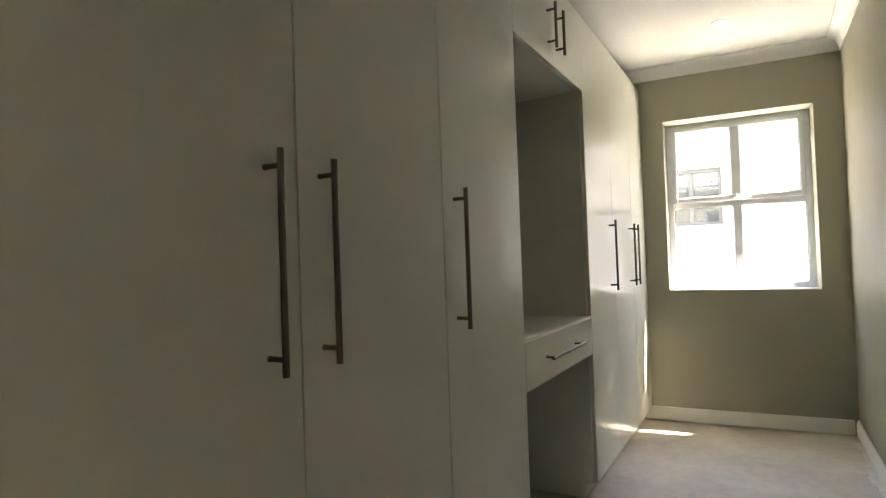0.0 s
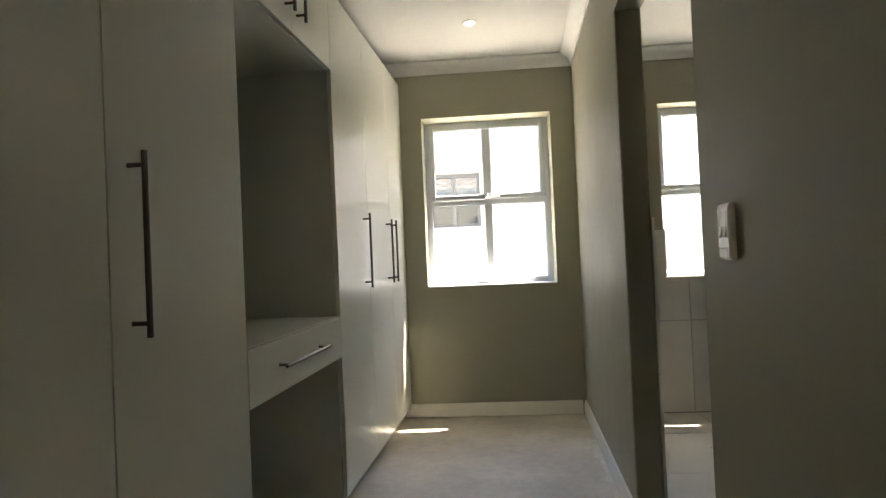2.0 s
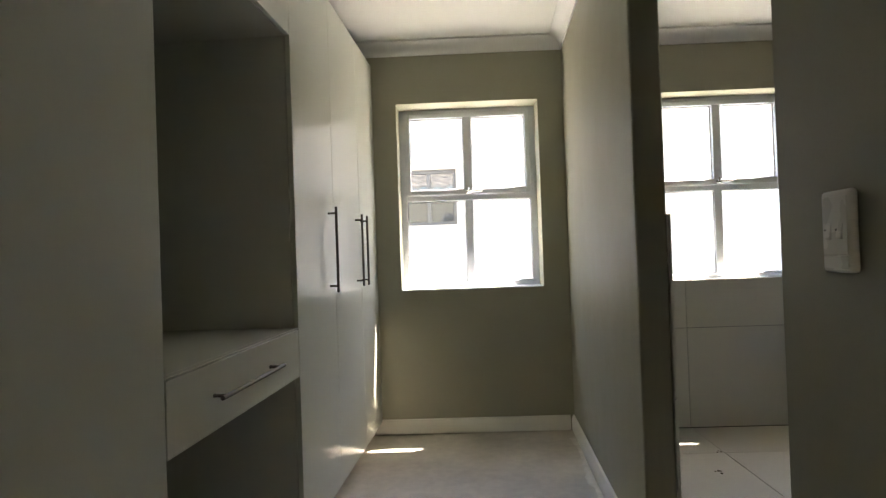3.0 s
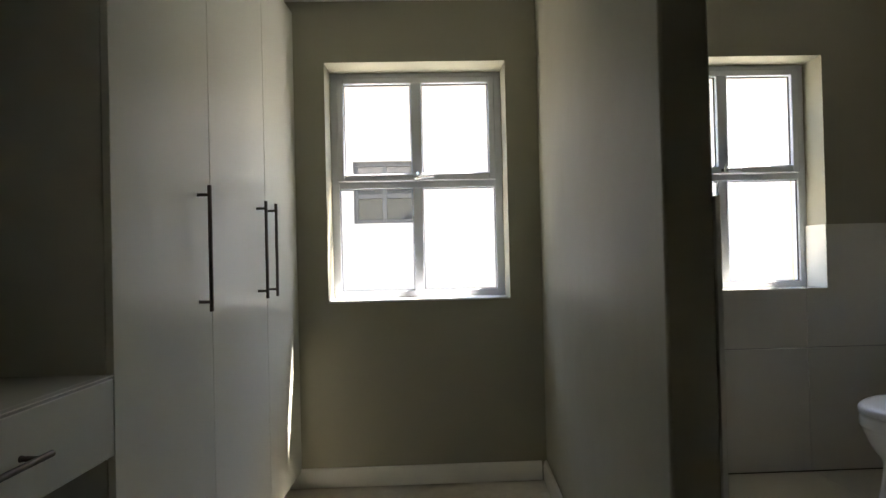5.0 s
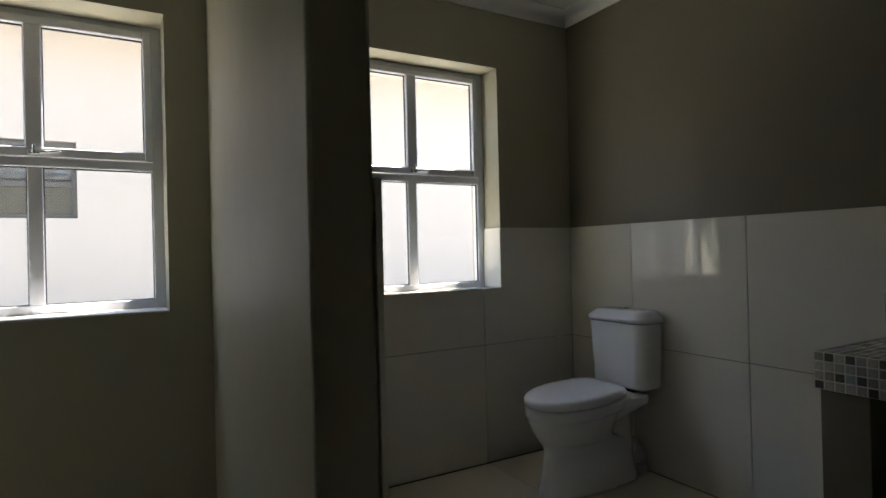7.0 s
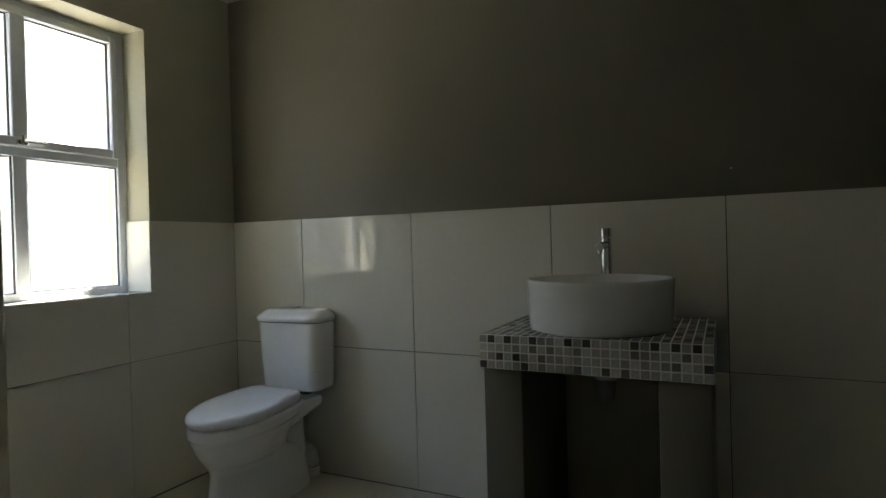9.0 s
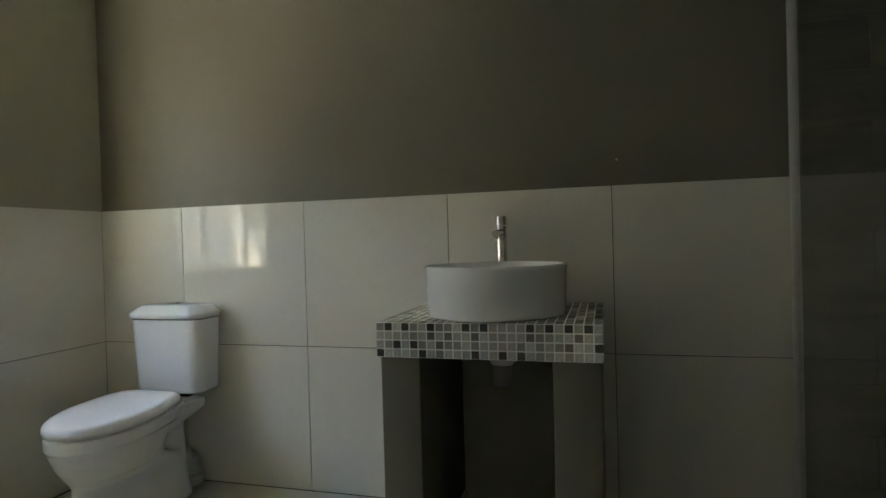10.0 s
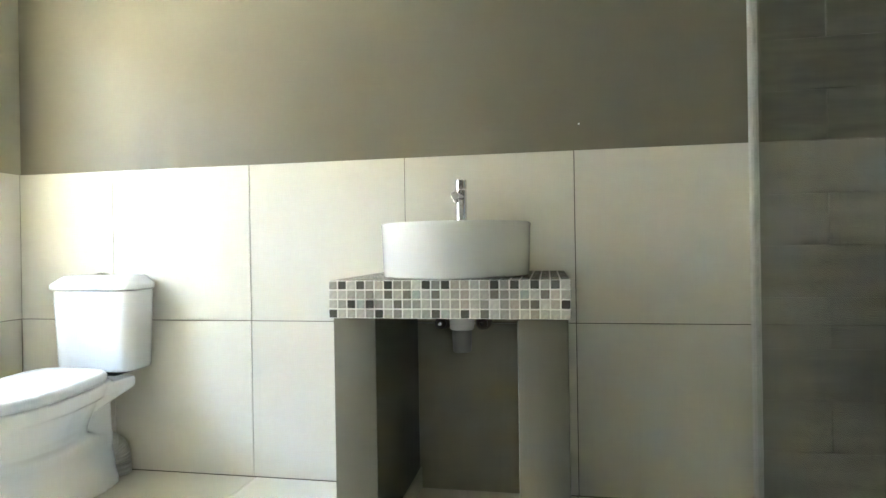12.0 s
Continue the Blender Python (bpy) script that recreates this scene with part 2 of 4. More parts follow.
def mesh_of(name, bm, mat, smooth=None):
    bmesh.ops.recalc_face_normals(bm, faces=bm.faces[:])
    me = bpy.data.meshes.new(name)
    bm.to_mesh(me)
    bm.free()
    me.materials.append(mat)
    if smooth is not None:
        me.polygons.foreach_set("use_smooth", [True] * len(me.polygons))
        me.set_sharp_from_angle(angle=radians(smooth))
    return me


def part(name, bm, mat, parent, label="", smooth=None):
    ob = new(name, mesh_of(name, bm, mat, smooth))
    ob.parent = parent
    return tagged(ob, label)


def thing(name, label, category, m=None, group="", kind=""):
    ob = new(name)
    ob.empty_display_size = 0.1
    ob.matrix_world = m if m is not None else Matrix.Identity(4)
    return tagged(ob, label, category, group, kind)


def solid(name, bm, mat, label, category, m=None, kind="", group="", smooth=None):
    ob = new(name, mesh_of(name, bm, mat, smooth))
    if m is not None:
        ob.matrix_world = m
    return tagged(ob, label, category, group, kind)


# ---- plan ----
# The dressing passage stands 3.2 degrees askew of the bathroom: u across (its east wall at 0), v along (0 at the north wall).
K = pose(1.775, 7.94, 0, 0, 0, -3.2)
N_IN, N_OUT = 7.94, 8.21
E_IN = 3.675
CEILING = 2.40
WALL_T = 0.100
FAR_JAMB, NEAR_JAMB, HEAD = -1.645, -2.572, 2.0
W1 = (0.749, 1.62, 0.88, 2.03)
W2 = (2.325, 3.190, 0.88, 2.035)
FRONT = -1.17
ROOM_A, ROOM_B, ROOM_T = 0.4, 1.40, 2.0
SOUTH = -5.3

# ---- outer walls, floors, ceiling ----
bm = bmesh.new()
x0, x1 = -0.6, 3.95
for a, b in ((x0, W1[0]), (W1[1], W2[0]), (W2[1], x1)):
    box(bm, a, b, N_IN, N_OUT, -0.15, 2.6)
for w in (W1, W2):
    box(bm, w[0], w[1], N_IN, N_OUT, -0.15, w[2])
    box(bm, w[0], w[1], N_IN, N_OUT, w[3], 2.6)
wall_n = solid("wall_north", bm, PAINT, "taupe painted plaster wall with two deep window recesses", "wall", kind="structure")

bm = bmesh.new()
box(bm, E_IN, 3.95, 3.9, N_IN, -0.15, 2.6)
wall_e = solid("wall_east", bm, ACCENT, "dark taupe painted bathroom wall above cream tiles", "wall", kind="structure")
bm = bmesh.new()
box(bm, 1.5, E_IN, 3.9, 4.15, -0.15, 2.6)
wall_s = solid("wall_south", bm, PAINT, "taupe painted wall closing the shower", "wall", kind="structure")
bm = bmesh.new()
R1, R2 = 0.0022, 0.007
prism(bm, [(0, 0.1), (0, FAR_JAMB + R2), (R1, FAR_JAMB + R1), (R2, FAR_JAMB), (WALL_T - R2, FAR_JAMB), (WALL_T - R1, FAR_JAMB + R1), (WALL_T, FAR_JAMB + R2), (WALL_T, 0.1)], "z", -0.1, HEAD)
prism(bm, [(0, SOUTH), (0, NEAR_JAMB - R2), (R1, NEAR_JAMB - R1), (R2, NEAR_JAMB), (WALL_T - R2, NEAR_JAMB), (WALL_T - R1, NEAR_JAMB - R1), (WALL_T, NEAR_JAMB - R2), (WALL_T, SOUTH)], "z", -0.1, HEAD)
box(bm, 0, WALL_T, FAR_JAMB, 0.1, HEAD, 2.5)
box(bm, 0, WALL_T, SOUTH, NEAR_JAMB, HEAD, 2.5)
box(bm, 0, WALL_T, NEAR_JAMB, FAR_JAMB, HEAD, 2.5)
wall_p = solid("wall_partition", bm, PAINT, "taupe painted thin partition with a plain doorless opening", "wall", K, "structure")
bm = bmesh.new()
box(bm, -1.98, -1.80, SOUTH, 0.15, -0.1, 2.5)
solid("wall_west", bm, PAINT, "taupe painted wall behind the wardrobes", "wall", K, "structure")
# plain unseen room added where the passage is entered, closed but for a wide opening to the east that lets in fill
# light
RX0, RX1, RY0, RY1 = -1.6, 3.0, -1.2, 2.65
bm = bmesh.new()
box(bm, RX0 - 0.2, RX0, RY0, RY1 + 0.12, -0.1, 2.5)
box(bm, RX0 - 0.2, RX1 + 0.2, RY0 - 0.2, RY0, -0.1, 2.5)
box(bm, RX0, -0.45, RY1, RY1 + 0.12, -0.1, 2.5)
box(bm, 1.60, RX1 + 0.2, RY1, RY1 + 0.12, -0.1, 2.5)
for a, b, c, d in ((RY0, ROOM_A, -0.1, 2.5), (ROOM_B, RY1, -0.1, 2.5), (ROOM_A, ROOM_B, ROOM_T, 2.5)):
    box(bm, RX1, RX1 + 0.2, a, b, c, d)
solid("wall_entry_room", bm, ENTRY, "plain unseen walls added behind the passage, tinted to warm its light", "wall", kind="structure")
bm = bmesh.new()
box(bm, RX0, RX1, RY0, RY1 + 0.05, -0.12, -0.004)
solid("floor_entry_room", bm, SCREED, "bare grey-beige cement screed floor of the added, unseen room", "floor", kind="structure")

bm = bmesh.new()
box(bm, -1.9, 0.05, SOUTH - 0.1, 0.1, -0.12, 0.0)
solid("floor_passage", bm, SCREED, "bare grey-beige cement screed floor, dusty and blotched", "floor", K, "structure")
bm = bmesh.new()
box(bm, 1.55, 3.8, 4.0, 8.0, -0.14, -0.0125)
floor_b = solid("floor_bathroom", bm, GROUT_F, "cream square floor tiles with thin dark joints", "floor", kind="structure")

bm = bmesh.new()
box(bm, -1.7, 4.2, -1.3, 8.1, CEILING, CEILING + 0.04)
solid("ceiling", bm, CEIL, "smooth white painted plasterboard ceiling", "ceiling", kind="structure")


def cove_profile(s=0.075, n=8):
    """Quarter-hollow moulding in the corner at the origin, the wall along -q and the ceiling along +p."""
    pts = [(0.0, 0.0), (0.0, -s), (0.008, -s)]
    for i in range(1, n):
        a = math.pi / 2 * i / n
        pts.append((s - (s - 0.008) * math.cos(a), -s + (s - 0.008) * math.sin(a)))
    return pts + [(s, -0.008), (s, 0.0)]


def cornice(name_m, a, b, turn, size=0.075):
    """A cove of length b - a along local y, its back to local x = 0."""
    bm = bmesh.new()
    prism(bm, cove_profile(size), "y", a, b)
    solid("cornice", bm, CORNICE, "white plaster cove cornice between wall and ceiling", "cornice", name_m @ Matrix.Rotation(turn, 4, "Z"), "structure", smooth=35)


cornice(pose(-0.05, N_IN, CEILING), 0.0, 1.86, -math.pi / 2)
cornice(pose(1.85, N_IN, CEILING), 0.0, 1.83, -math.pi / 2, 0.075)
cornice(K @ pose(0, 0, CEILING), 0.0, -SOUTH, math.pi)
cornice(K @ pose(-1.80, 0, CEILING), SOUTH, 0.0, 0.0)
cornice(pose(E_IN, 0, CEILING), -N_IN, -5.1, math.pi, 0.075)
cornice(K @ pose(WALL_T, 0, CEILING), -3.8, 0.0, 0.0, 0.075)

# skirting boards of the passage
def skirting(m, a, b, turn):
    bm = bmesh.new()
    prism(bm, [(0, 0.006), (0.016, 0.006), (0.016, 0.070), (0.012, 0.078), (0.010, 0.090), (0.004, 0.094), (0, 0.094)], "y", a, b)
    solid("baseboard", bm, SKIRT, "white painted moulded skirting board above bare screed", "skirting board", m @ Matrix.Rotation(turn, 4, "Z"), "structure", smooth=40)


skirting(pose(0.55, N_IN, 0), 0.0, 1.20, -math.pi / 2)
skirting(K, 0.0, -FAR_JAMB, math.pi)
skirting(K, -NEAR_JAMB, -SOUTH, math.pi)


# plaster smeared over the screed along the skirting
def smear():
    rnd = random.Random(12)
    n = 90
    bm = bmesh.new()
    outer, w = [], 0.03
    for i in range(n + 1):
        w = min(0.058, max(0.018, w + rnd.uniform(-0.010, 0.010)))
        outer.append((-0.015 - w, FAR_JAMB + 0.05 + 1.45 * i / n))
    rings = []
    for z, k in ((0.0, 1.0), (0.0025, 0.8)):
        rings.append([(-0.015 + (u + 0.015) * k, v, z) for u, v in outer] + [(-0.015, v, z) for u, v in reversed(outer)])
    loft(bm, rings)
    solid("plaster_smear", bm, SMEAR, "pale plaster smear on bare screed along the skirting", "plaster smear", K, smooth=40)


smear()


# ---- windows ----
def window(number, w, y0, label):
    """Aluminium casement: a top-hung sash with two panes above two fixed panes."""
    a, b, c, d = w
    y1 = y0 + 0.05
    mid = (a + b) / 2
    zt0, zt1 = 1.440, 1.480
    ob = thing("window_%d" % number, label, "window", kind="structure")
    f = bmesh.new()
    box(f, a - 0.002, a + 0.040, y0, y1, c - 0.002, d + 0.002, 0.003)
    box(f, b - 0.040, b + 0.002, y0, y1, c - 0.002, d + 0.002, 0.003)
    box(f, a + 0.037, b - 0.037, y0 + 0.001, y1, c - 0.002, c + 0.038, 0.003)
    box(f, a + 0.037, b - 0.037, y0 + 0.001, y1, d - 0.028, d + 0.002, 0.003)
    box(f, a + 0.037, b - 0.037, y0 + 0.001, y1, zt0, zt1, 0.003)
    box(f, mid - 0.025, mid + 0.025, y0 + 0.003, y0 + 0.034, c + 0.035, zt0 + 0.003, 0.003)
    part("window_frame", f, ALU, ob)
    s = bmesh.new()
    s0, s1 = y0 - 0.012, y0 + 0.020
    box(s, a + 0.034, a + 0.067, s0, s1, zt1 - 0.004, d - 0.022, 0.004)
    box(s, b - 0.067, b - 0.034, s0, s1, zt1 - 0.004, d - 0.022, 0.004)
    box(s, a + 0.065, b - 0.065, s0 + 0.001, s1, zt1 - 0.004, zt1 + 0.034, 0.004)
    box(s, a + 0.065, b - 0.065, s0 + 0.001, s1, d - 0.056, d - 0.022, 0.004)
    box(s, mid - 0.028, mid + 0.028, s0 + 0.002, s1, zt1 + 0.03, d - 0.054, 0.004)
    sash = part("sash", s, ALU, ob, "top-hung aluminium sash")
    h = bmesh.new()
    box(h, mid - 0.018, mid + 0.018, s0 - 0.012, s0, zt1 + 0.004, zt1 + 0.022, 0.002)
    rod(h, (mid, s0 - 0.014, zt1 + 0.006), (mid, s0 - 0.014, zt1 + 0.040), 0.004, 10)
    box(h, mid - 0.008, mid + 0.085, s0 - 0.016, s0 - 0.010, zt1 + 0.012, zt1 + 0.020, 0.002)
    part("casement_stay", h, CHROME, sash, "slim metal peg stay")
    panes = [(a + 0.040, mid - 0.025, c + 0.038, zt0), (mid + 0.025, b - 0.040, c + 0.038, zt0),
             (a + 0.067, mid - 0.028, zt1 + 0.034, d - 0.056), (mid + 0.028, b - 0.067, zt1 + 0.034, d - 0.056)]
    for p0, p1, q0, q1 in panes:
        g = bmesh.new()
        for r in ((p0, p0 + 0.004, q0, q1), (p1 - 0.004, p1, q0, q1), (p0 + 0.004, p1 - 0.004, q0, q0 + 0.004), (p0 + 0.004, p1 - 0.004, q1 - 0.005, q1)):
            box(g, r[0], r[1], y0 + 0.010, y0 + 0.018, r[2], r[3])
        part("gasket", g, GASKET, ob, "black rubber glazing bead")
        g = bmesh.new()
        bmesh.ops.create_grid(g, x_segments=1, y_segments=1, size=0.5,
                              matrix=pose((p0 + p1) / 2, y0 + 0.014, (q0 + q1) / 2, 90) @ Matrix.Diagonal((p1 - p0, q1 - q0, 1, 1)))
        pane = part("pane", g, GLASS, ob, "clear glass pane")
        pane.visible_shadow = False
    return ob


bm = bmesh.new()
box(bm, W1[0] + 0.001, W1[1] - 0.001, N_IN - 0.002, 8.114, W1[2] - 0.004, W1[2] + 0.004, 0.002)
solid("window_sill", bm, SILL, "white painted plaster sill in the window recess", "window sill", kind="structure")
window(1, W1, 8.115, "grey aluminium four-pane window with a closed top-hung sash")
window(2, W2, 8.085, "grey aluminium four-pane bathroom window above tiled sill")


# ---- wardrobes ----
def handle(parent, u, v, z0, z1, upright=True):
    """Steel bar handle with two round posts."""
    bm = bmesh.new()
    h, p = 0.036, 0.028
    if upright:
        rod(bm, (u + h, v, z0), (u + h, v, z1), 0.006, 16)
        for z in (z0 + p, z1 - p):
            rod(bm, (u, v, z), (u + h, v, z), 0.0048, 12)
            rod(bm, (u, v, z), (u + 0.002, v, z), 0.0056, 14)
    else:
        rod(bm, (u + h, z0, v), (u + h, z1, v), 0.006, 16)
        for y in (z0 + p, z1 - p):
            rod(bm, (u, y, v), (u + h, y, v), 0.0048, 12)
            rod(bm, (u, y, v), (u + 0.003, y, v), 0.0058, 14)
    return part("handle", bm, STEEL, parent, "brushed steel bar handle", smooth=40)


PLINTH, DOOR_TOP, BACK = 0.075, 2.275, -1.78
BODY = FRONT - 0.020


def panel(bm, v0, v1, z0, z1, u1=FRONT, t=0.018):
    box(bm, u1 - t, u1, v0, v1, z0, z1, 0.0012)


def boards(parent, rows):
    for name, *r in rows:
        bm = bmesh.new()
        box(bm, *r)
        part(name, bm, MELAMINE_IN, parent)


def wardrobe(v0, v1, doors, label):
    """Floor-to-ceiling cupboard: carcass, plinth, filler and doors given as (start, end, handle place)."""
    ob = thing("wardrobe", label, "wardrobe", K, "fitted wardrobes along the passage")
    t = 0.016
    boards(ob, (("side_panel", BACK, BODY, v0 + 0.001, v0 + t, PLINTH, DOOR_TOP), ("side_panel", BACK, BODY, v1 - t, v1 - 0.001, PLINTH, DOOR_TOP),
                ("foot_board", BACK, BODY - 0.056, v0 + 0.001, v0 + t, 0.0, PLINTH), ("foot_board", BACK, BODY - 0.056, v1 - t, v1 - 0.001, 0.0, PLINTH),
                ("base_panel", BACK, BODY - 0.001, v0 + t, v1 - t, PLINTH, PLINTH + t), ("top_panel", BACK, BODY - 0.001, v0 + t, v1 - t, DOOR_TOP - t, DOOR_TOP),
                ("back_panel", BACK, BACK + 0.006, v0 + t, v1 - t, PLINTH + t, DOOR_TOP - t)))
    bm = bmesh.new()
    box(bm, BODY - 0.055, BODY - 0.04, v0 + 0.001, v1 - 0.001, 0.0, PLINTH - 0.001)
    part("plinth", bm, MELAMINE_IN, ob, "recessed white kickboard")
    for d0, d1, hv in doors:
        bm = bmesh.new()
        panel(bm, d0 + 0.0016, d1 - 0.0016, PLINTH + 0.004, DOOR_TOP - 0.002)
        door = part("door", bm, MELAMINE, ob)
        handle(door, FRONT, hv, 0.946, 1.318)
    return ob


wardrobe(-3.975, -2.925, ((-3.975, -3.451, -3.527), (-3.451, -2.925, -3.393)), "white melamine double wardrobe with two closed doors and steel bars")
wardrobe(-2.925, -2.390, ((-2.925, -2.390, -2.863),), "white melamine single wardrobe beside the desk recess")
wardrobe(-1.540, -1.025, ((-1.540, -1.025, -1.112),), "white melamine single wardrobe with one closed door")
wardrobe(-1.025, 0.0, ((-1.025, -0.510, -0.609), (-0.510, -0.012, -0.487)), "white melamine double wardrobe next to the window wall")
wardrobe(-5.05, -3.975, ((-5.05, -4.51, -4.59), (-4.51, -3.975, -4.44)), "white melamine double wardrobe at the start of the passage")


def desk_unit(v0, v1):
    ob = thing("dressing_table", "white melamine built-in dressing table with one closed drawer", "dressing table", K)
    bm = bmesh.new()
    box(bm, BACK, FRONT - 0.020, v0 + 0.001, v1 - 0.001, 0.834, 0.850, 0.001)
    box(bm, FRONT - 0.020, FRONT, v0 + 0.001, v1 - 0.001, 0.8462, 0.8500, 0.0008)
    part("tabletop", bm, MELAMINE, ob)
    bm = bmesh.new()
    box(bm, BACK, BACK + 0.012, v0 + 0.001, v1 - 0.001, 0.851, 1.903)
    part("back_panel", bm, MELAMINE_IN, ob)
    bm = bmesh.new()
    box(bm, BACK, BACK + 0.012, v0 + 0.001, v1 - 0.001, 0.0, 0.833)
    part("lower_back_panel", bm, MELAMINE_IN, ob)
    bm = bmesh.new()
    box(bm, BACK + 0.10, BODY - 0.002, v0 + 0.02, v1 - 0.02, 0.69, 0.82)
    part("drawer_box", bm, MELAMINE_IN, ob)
    bm = bmesh.new()
    panel(bm, v0 + 0.003, v1 - 0.003, 0.674, 0.8420)
    front = part("drawer_front", bm, MELAMINE, ob)
    handle(front, FRONT, 0.762, -2.205, -1.785, upright=False)
    return ob


desk_unit(-2.390, -1.540)


def upper_cabinet(v0, v1):
    ob = thing("upper_cabinet", "white melamine wall cupboard above the dressing table", "cabinet", K)
    t, z0 = 0.016, 1.905
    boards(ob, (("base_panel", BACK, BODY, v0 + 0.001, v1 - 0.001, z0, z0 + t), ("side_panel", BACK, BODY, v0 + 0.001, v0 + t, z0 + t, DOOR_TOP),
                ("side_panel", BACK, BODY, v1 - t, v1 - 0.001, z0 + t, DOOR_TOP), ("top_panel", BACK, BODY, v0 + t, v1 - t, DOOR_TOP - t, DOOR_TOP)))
    mid = (v0 + v1) / 2
    for d0, d1, hv in ((v0, mid, mid - 0.052), (mid, v1, mid + 0.052)):
        bm = bmesh.new()
        panel(bm, d0 + 0.0016, d1 - 0.0016, z0 + 0.001, DOOR_TOP - 0.002)
        door = part("door", bm, MELAMINE, ob)
        handle(door, FRONT, hv, 1.957, 2.140)


upper_cabinet(-2.390, -1.540)


# ---- light switch, downlight ----
def light_switch():
    ob = thing("light_switch", "white plastic two-rocker light switch on taupe wall", "light switch", K)
    va, vb, za, zb = -2.783, -2.718, 1.050, 1.160
    vm = (va + vb) / 2
    bm = bmesh.new()
    box(bm, -0.0125, 0.0, va, vb, za, zb, 0.0055, 4)
    part("plate", bm, PLASTIC, ob, smooth=40)
    bm = bmesh.new()
    box(bm, -0.0138, -0.0110, va + 0.005, vb - 0.005, za + 0.0235, zb - 0.008, 0.0010)
    part("cover", bm, PLASTIC, ob, "satin white inner cover")
    bm = bmesh.new()
    box(bm, -0.0136, -0.0110, va + 0.005, vb - 0.005, za + 0.006, za + 0.0222, 0.0010)
    part("lower_cover", bm, PLASTIC, ob, "satin white lower strip")
    bm = bmesh.new()
    box(bm, -0.0118, -0.0108, va + 0.006, vb - 0.006, za + 0.0026, za + 0.0044)
    part("trim_line", bm, CHROME, ob, "bright trim line")
    for v in (vm - 0.0125, vm + 0.0125):
        bm = bmesh.new()
        prism(bm, [(-0.0134, 1.1170), (-0.0142, 1.1165), (-0.0158, 1.1040), (-0.0172, 1.0985), (-0.0166, 1.0950), (-0.0134, 1.0940)], "y", v - 0.0056, v + 0.0056)
        bmesh.ops.bevel(bm, geom=bm.edges[:], offset=0.0009, segments=2, affect="EDGES", profile=0.5)
        rocker = part("rocker", bm, PLASTIC, ob, "small white rocker", smooth=50)
        bm = bmesh.new()
        rod(bm, (-0.0142, v + 0.0088, 1.1075), (-0.0137, v + 0.0088, 1.1075), 0.0014, 10)
        part("marker_dot", bm, GASKET, rocker, "small dark dot")


light_switch()


def downlight(x, y):
    ob = thing("downlight", "small round satin recessed ceiling downlight, glowing faintly", "downlight", pose(x, y, CEILING))
    n = 32
    bm = bmesh.new()
    prof = [(0.044, 0.0), (0.043, -0.004), (0.036, -0.006), (0.029, -0.003), (0.019, -0.0004)]
    loft(bm, [[(r * math.cos(i * math.tau / n), r * math.sin(i * math.tau / n), z) for i in range(n)] for r, z in prof], False, False)
    part("ring", bm, SATIN, ob, "satin metal trim ring", smooth=50)
    bm = bmesh.new()
    rod(bm, (0, 0, -0.0012), (0, 0, -0.0004), 0.019, 24)
    part("lamp", bm, LAMP, ob, "glowing lamp face")


downlight(1.116, 7.292)


# ---- toilet ----
def pan(front, back, half, z, fall=0.0, n=48):
    """Pan outline: round to the front (-x), drawn in and cut square at the back; fall lowers the front a little."""
    cx = front + 0.56 * (back - front)
    pts = []
    for i in range(n):
        a = math.tau * i / n
        c, s = math.cos(a), math.sin(a)
        e = 2 / 6.0 if c > 0 else 2 / 2.15
        x = cx + math.copysign(abs(c) ** e, c) * (back - cx if c > 0 else cx - front)
        w = half * (1 - 0.16 * max(0.0, (x - cx) / (back - cx)) ** 1.5)
        pts.append((x, w * math.copysign(abs(s) ** e, s), z + fall * 0.055 * (x + 0.22)))
    return pts


def rounded(x0, x1, y0, y1, z, r, n=6):
    pts = []
    for cx, cy, a0 in ((x1 - r, y1 - r, 0), (x0 + r, y1 - r, 90), (x0 + r, y0 + r, 180), (x1 - r, y0 + r, 270)):
        for i in range(n + 1):
            a = radians(a0 + 90 * i / n)
            pts.append((cx + r * math.cos(a), cy + r * math.sin(a), z))
    return pts


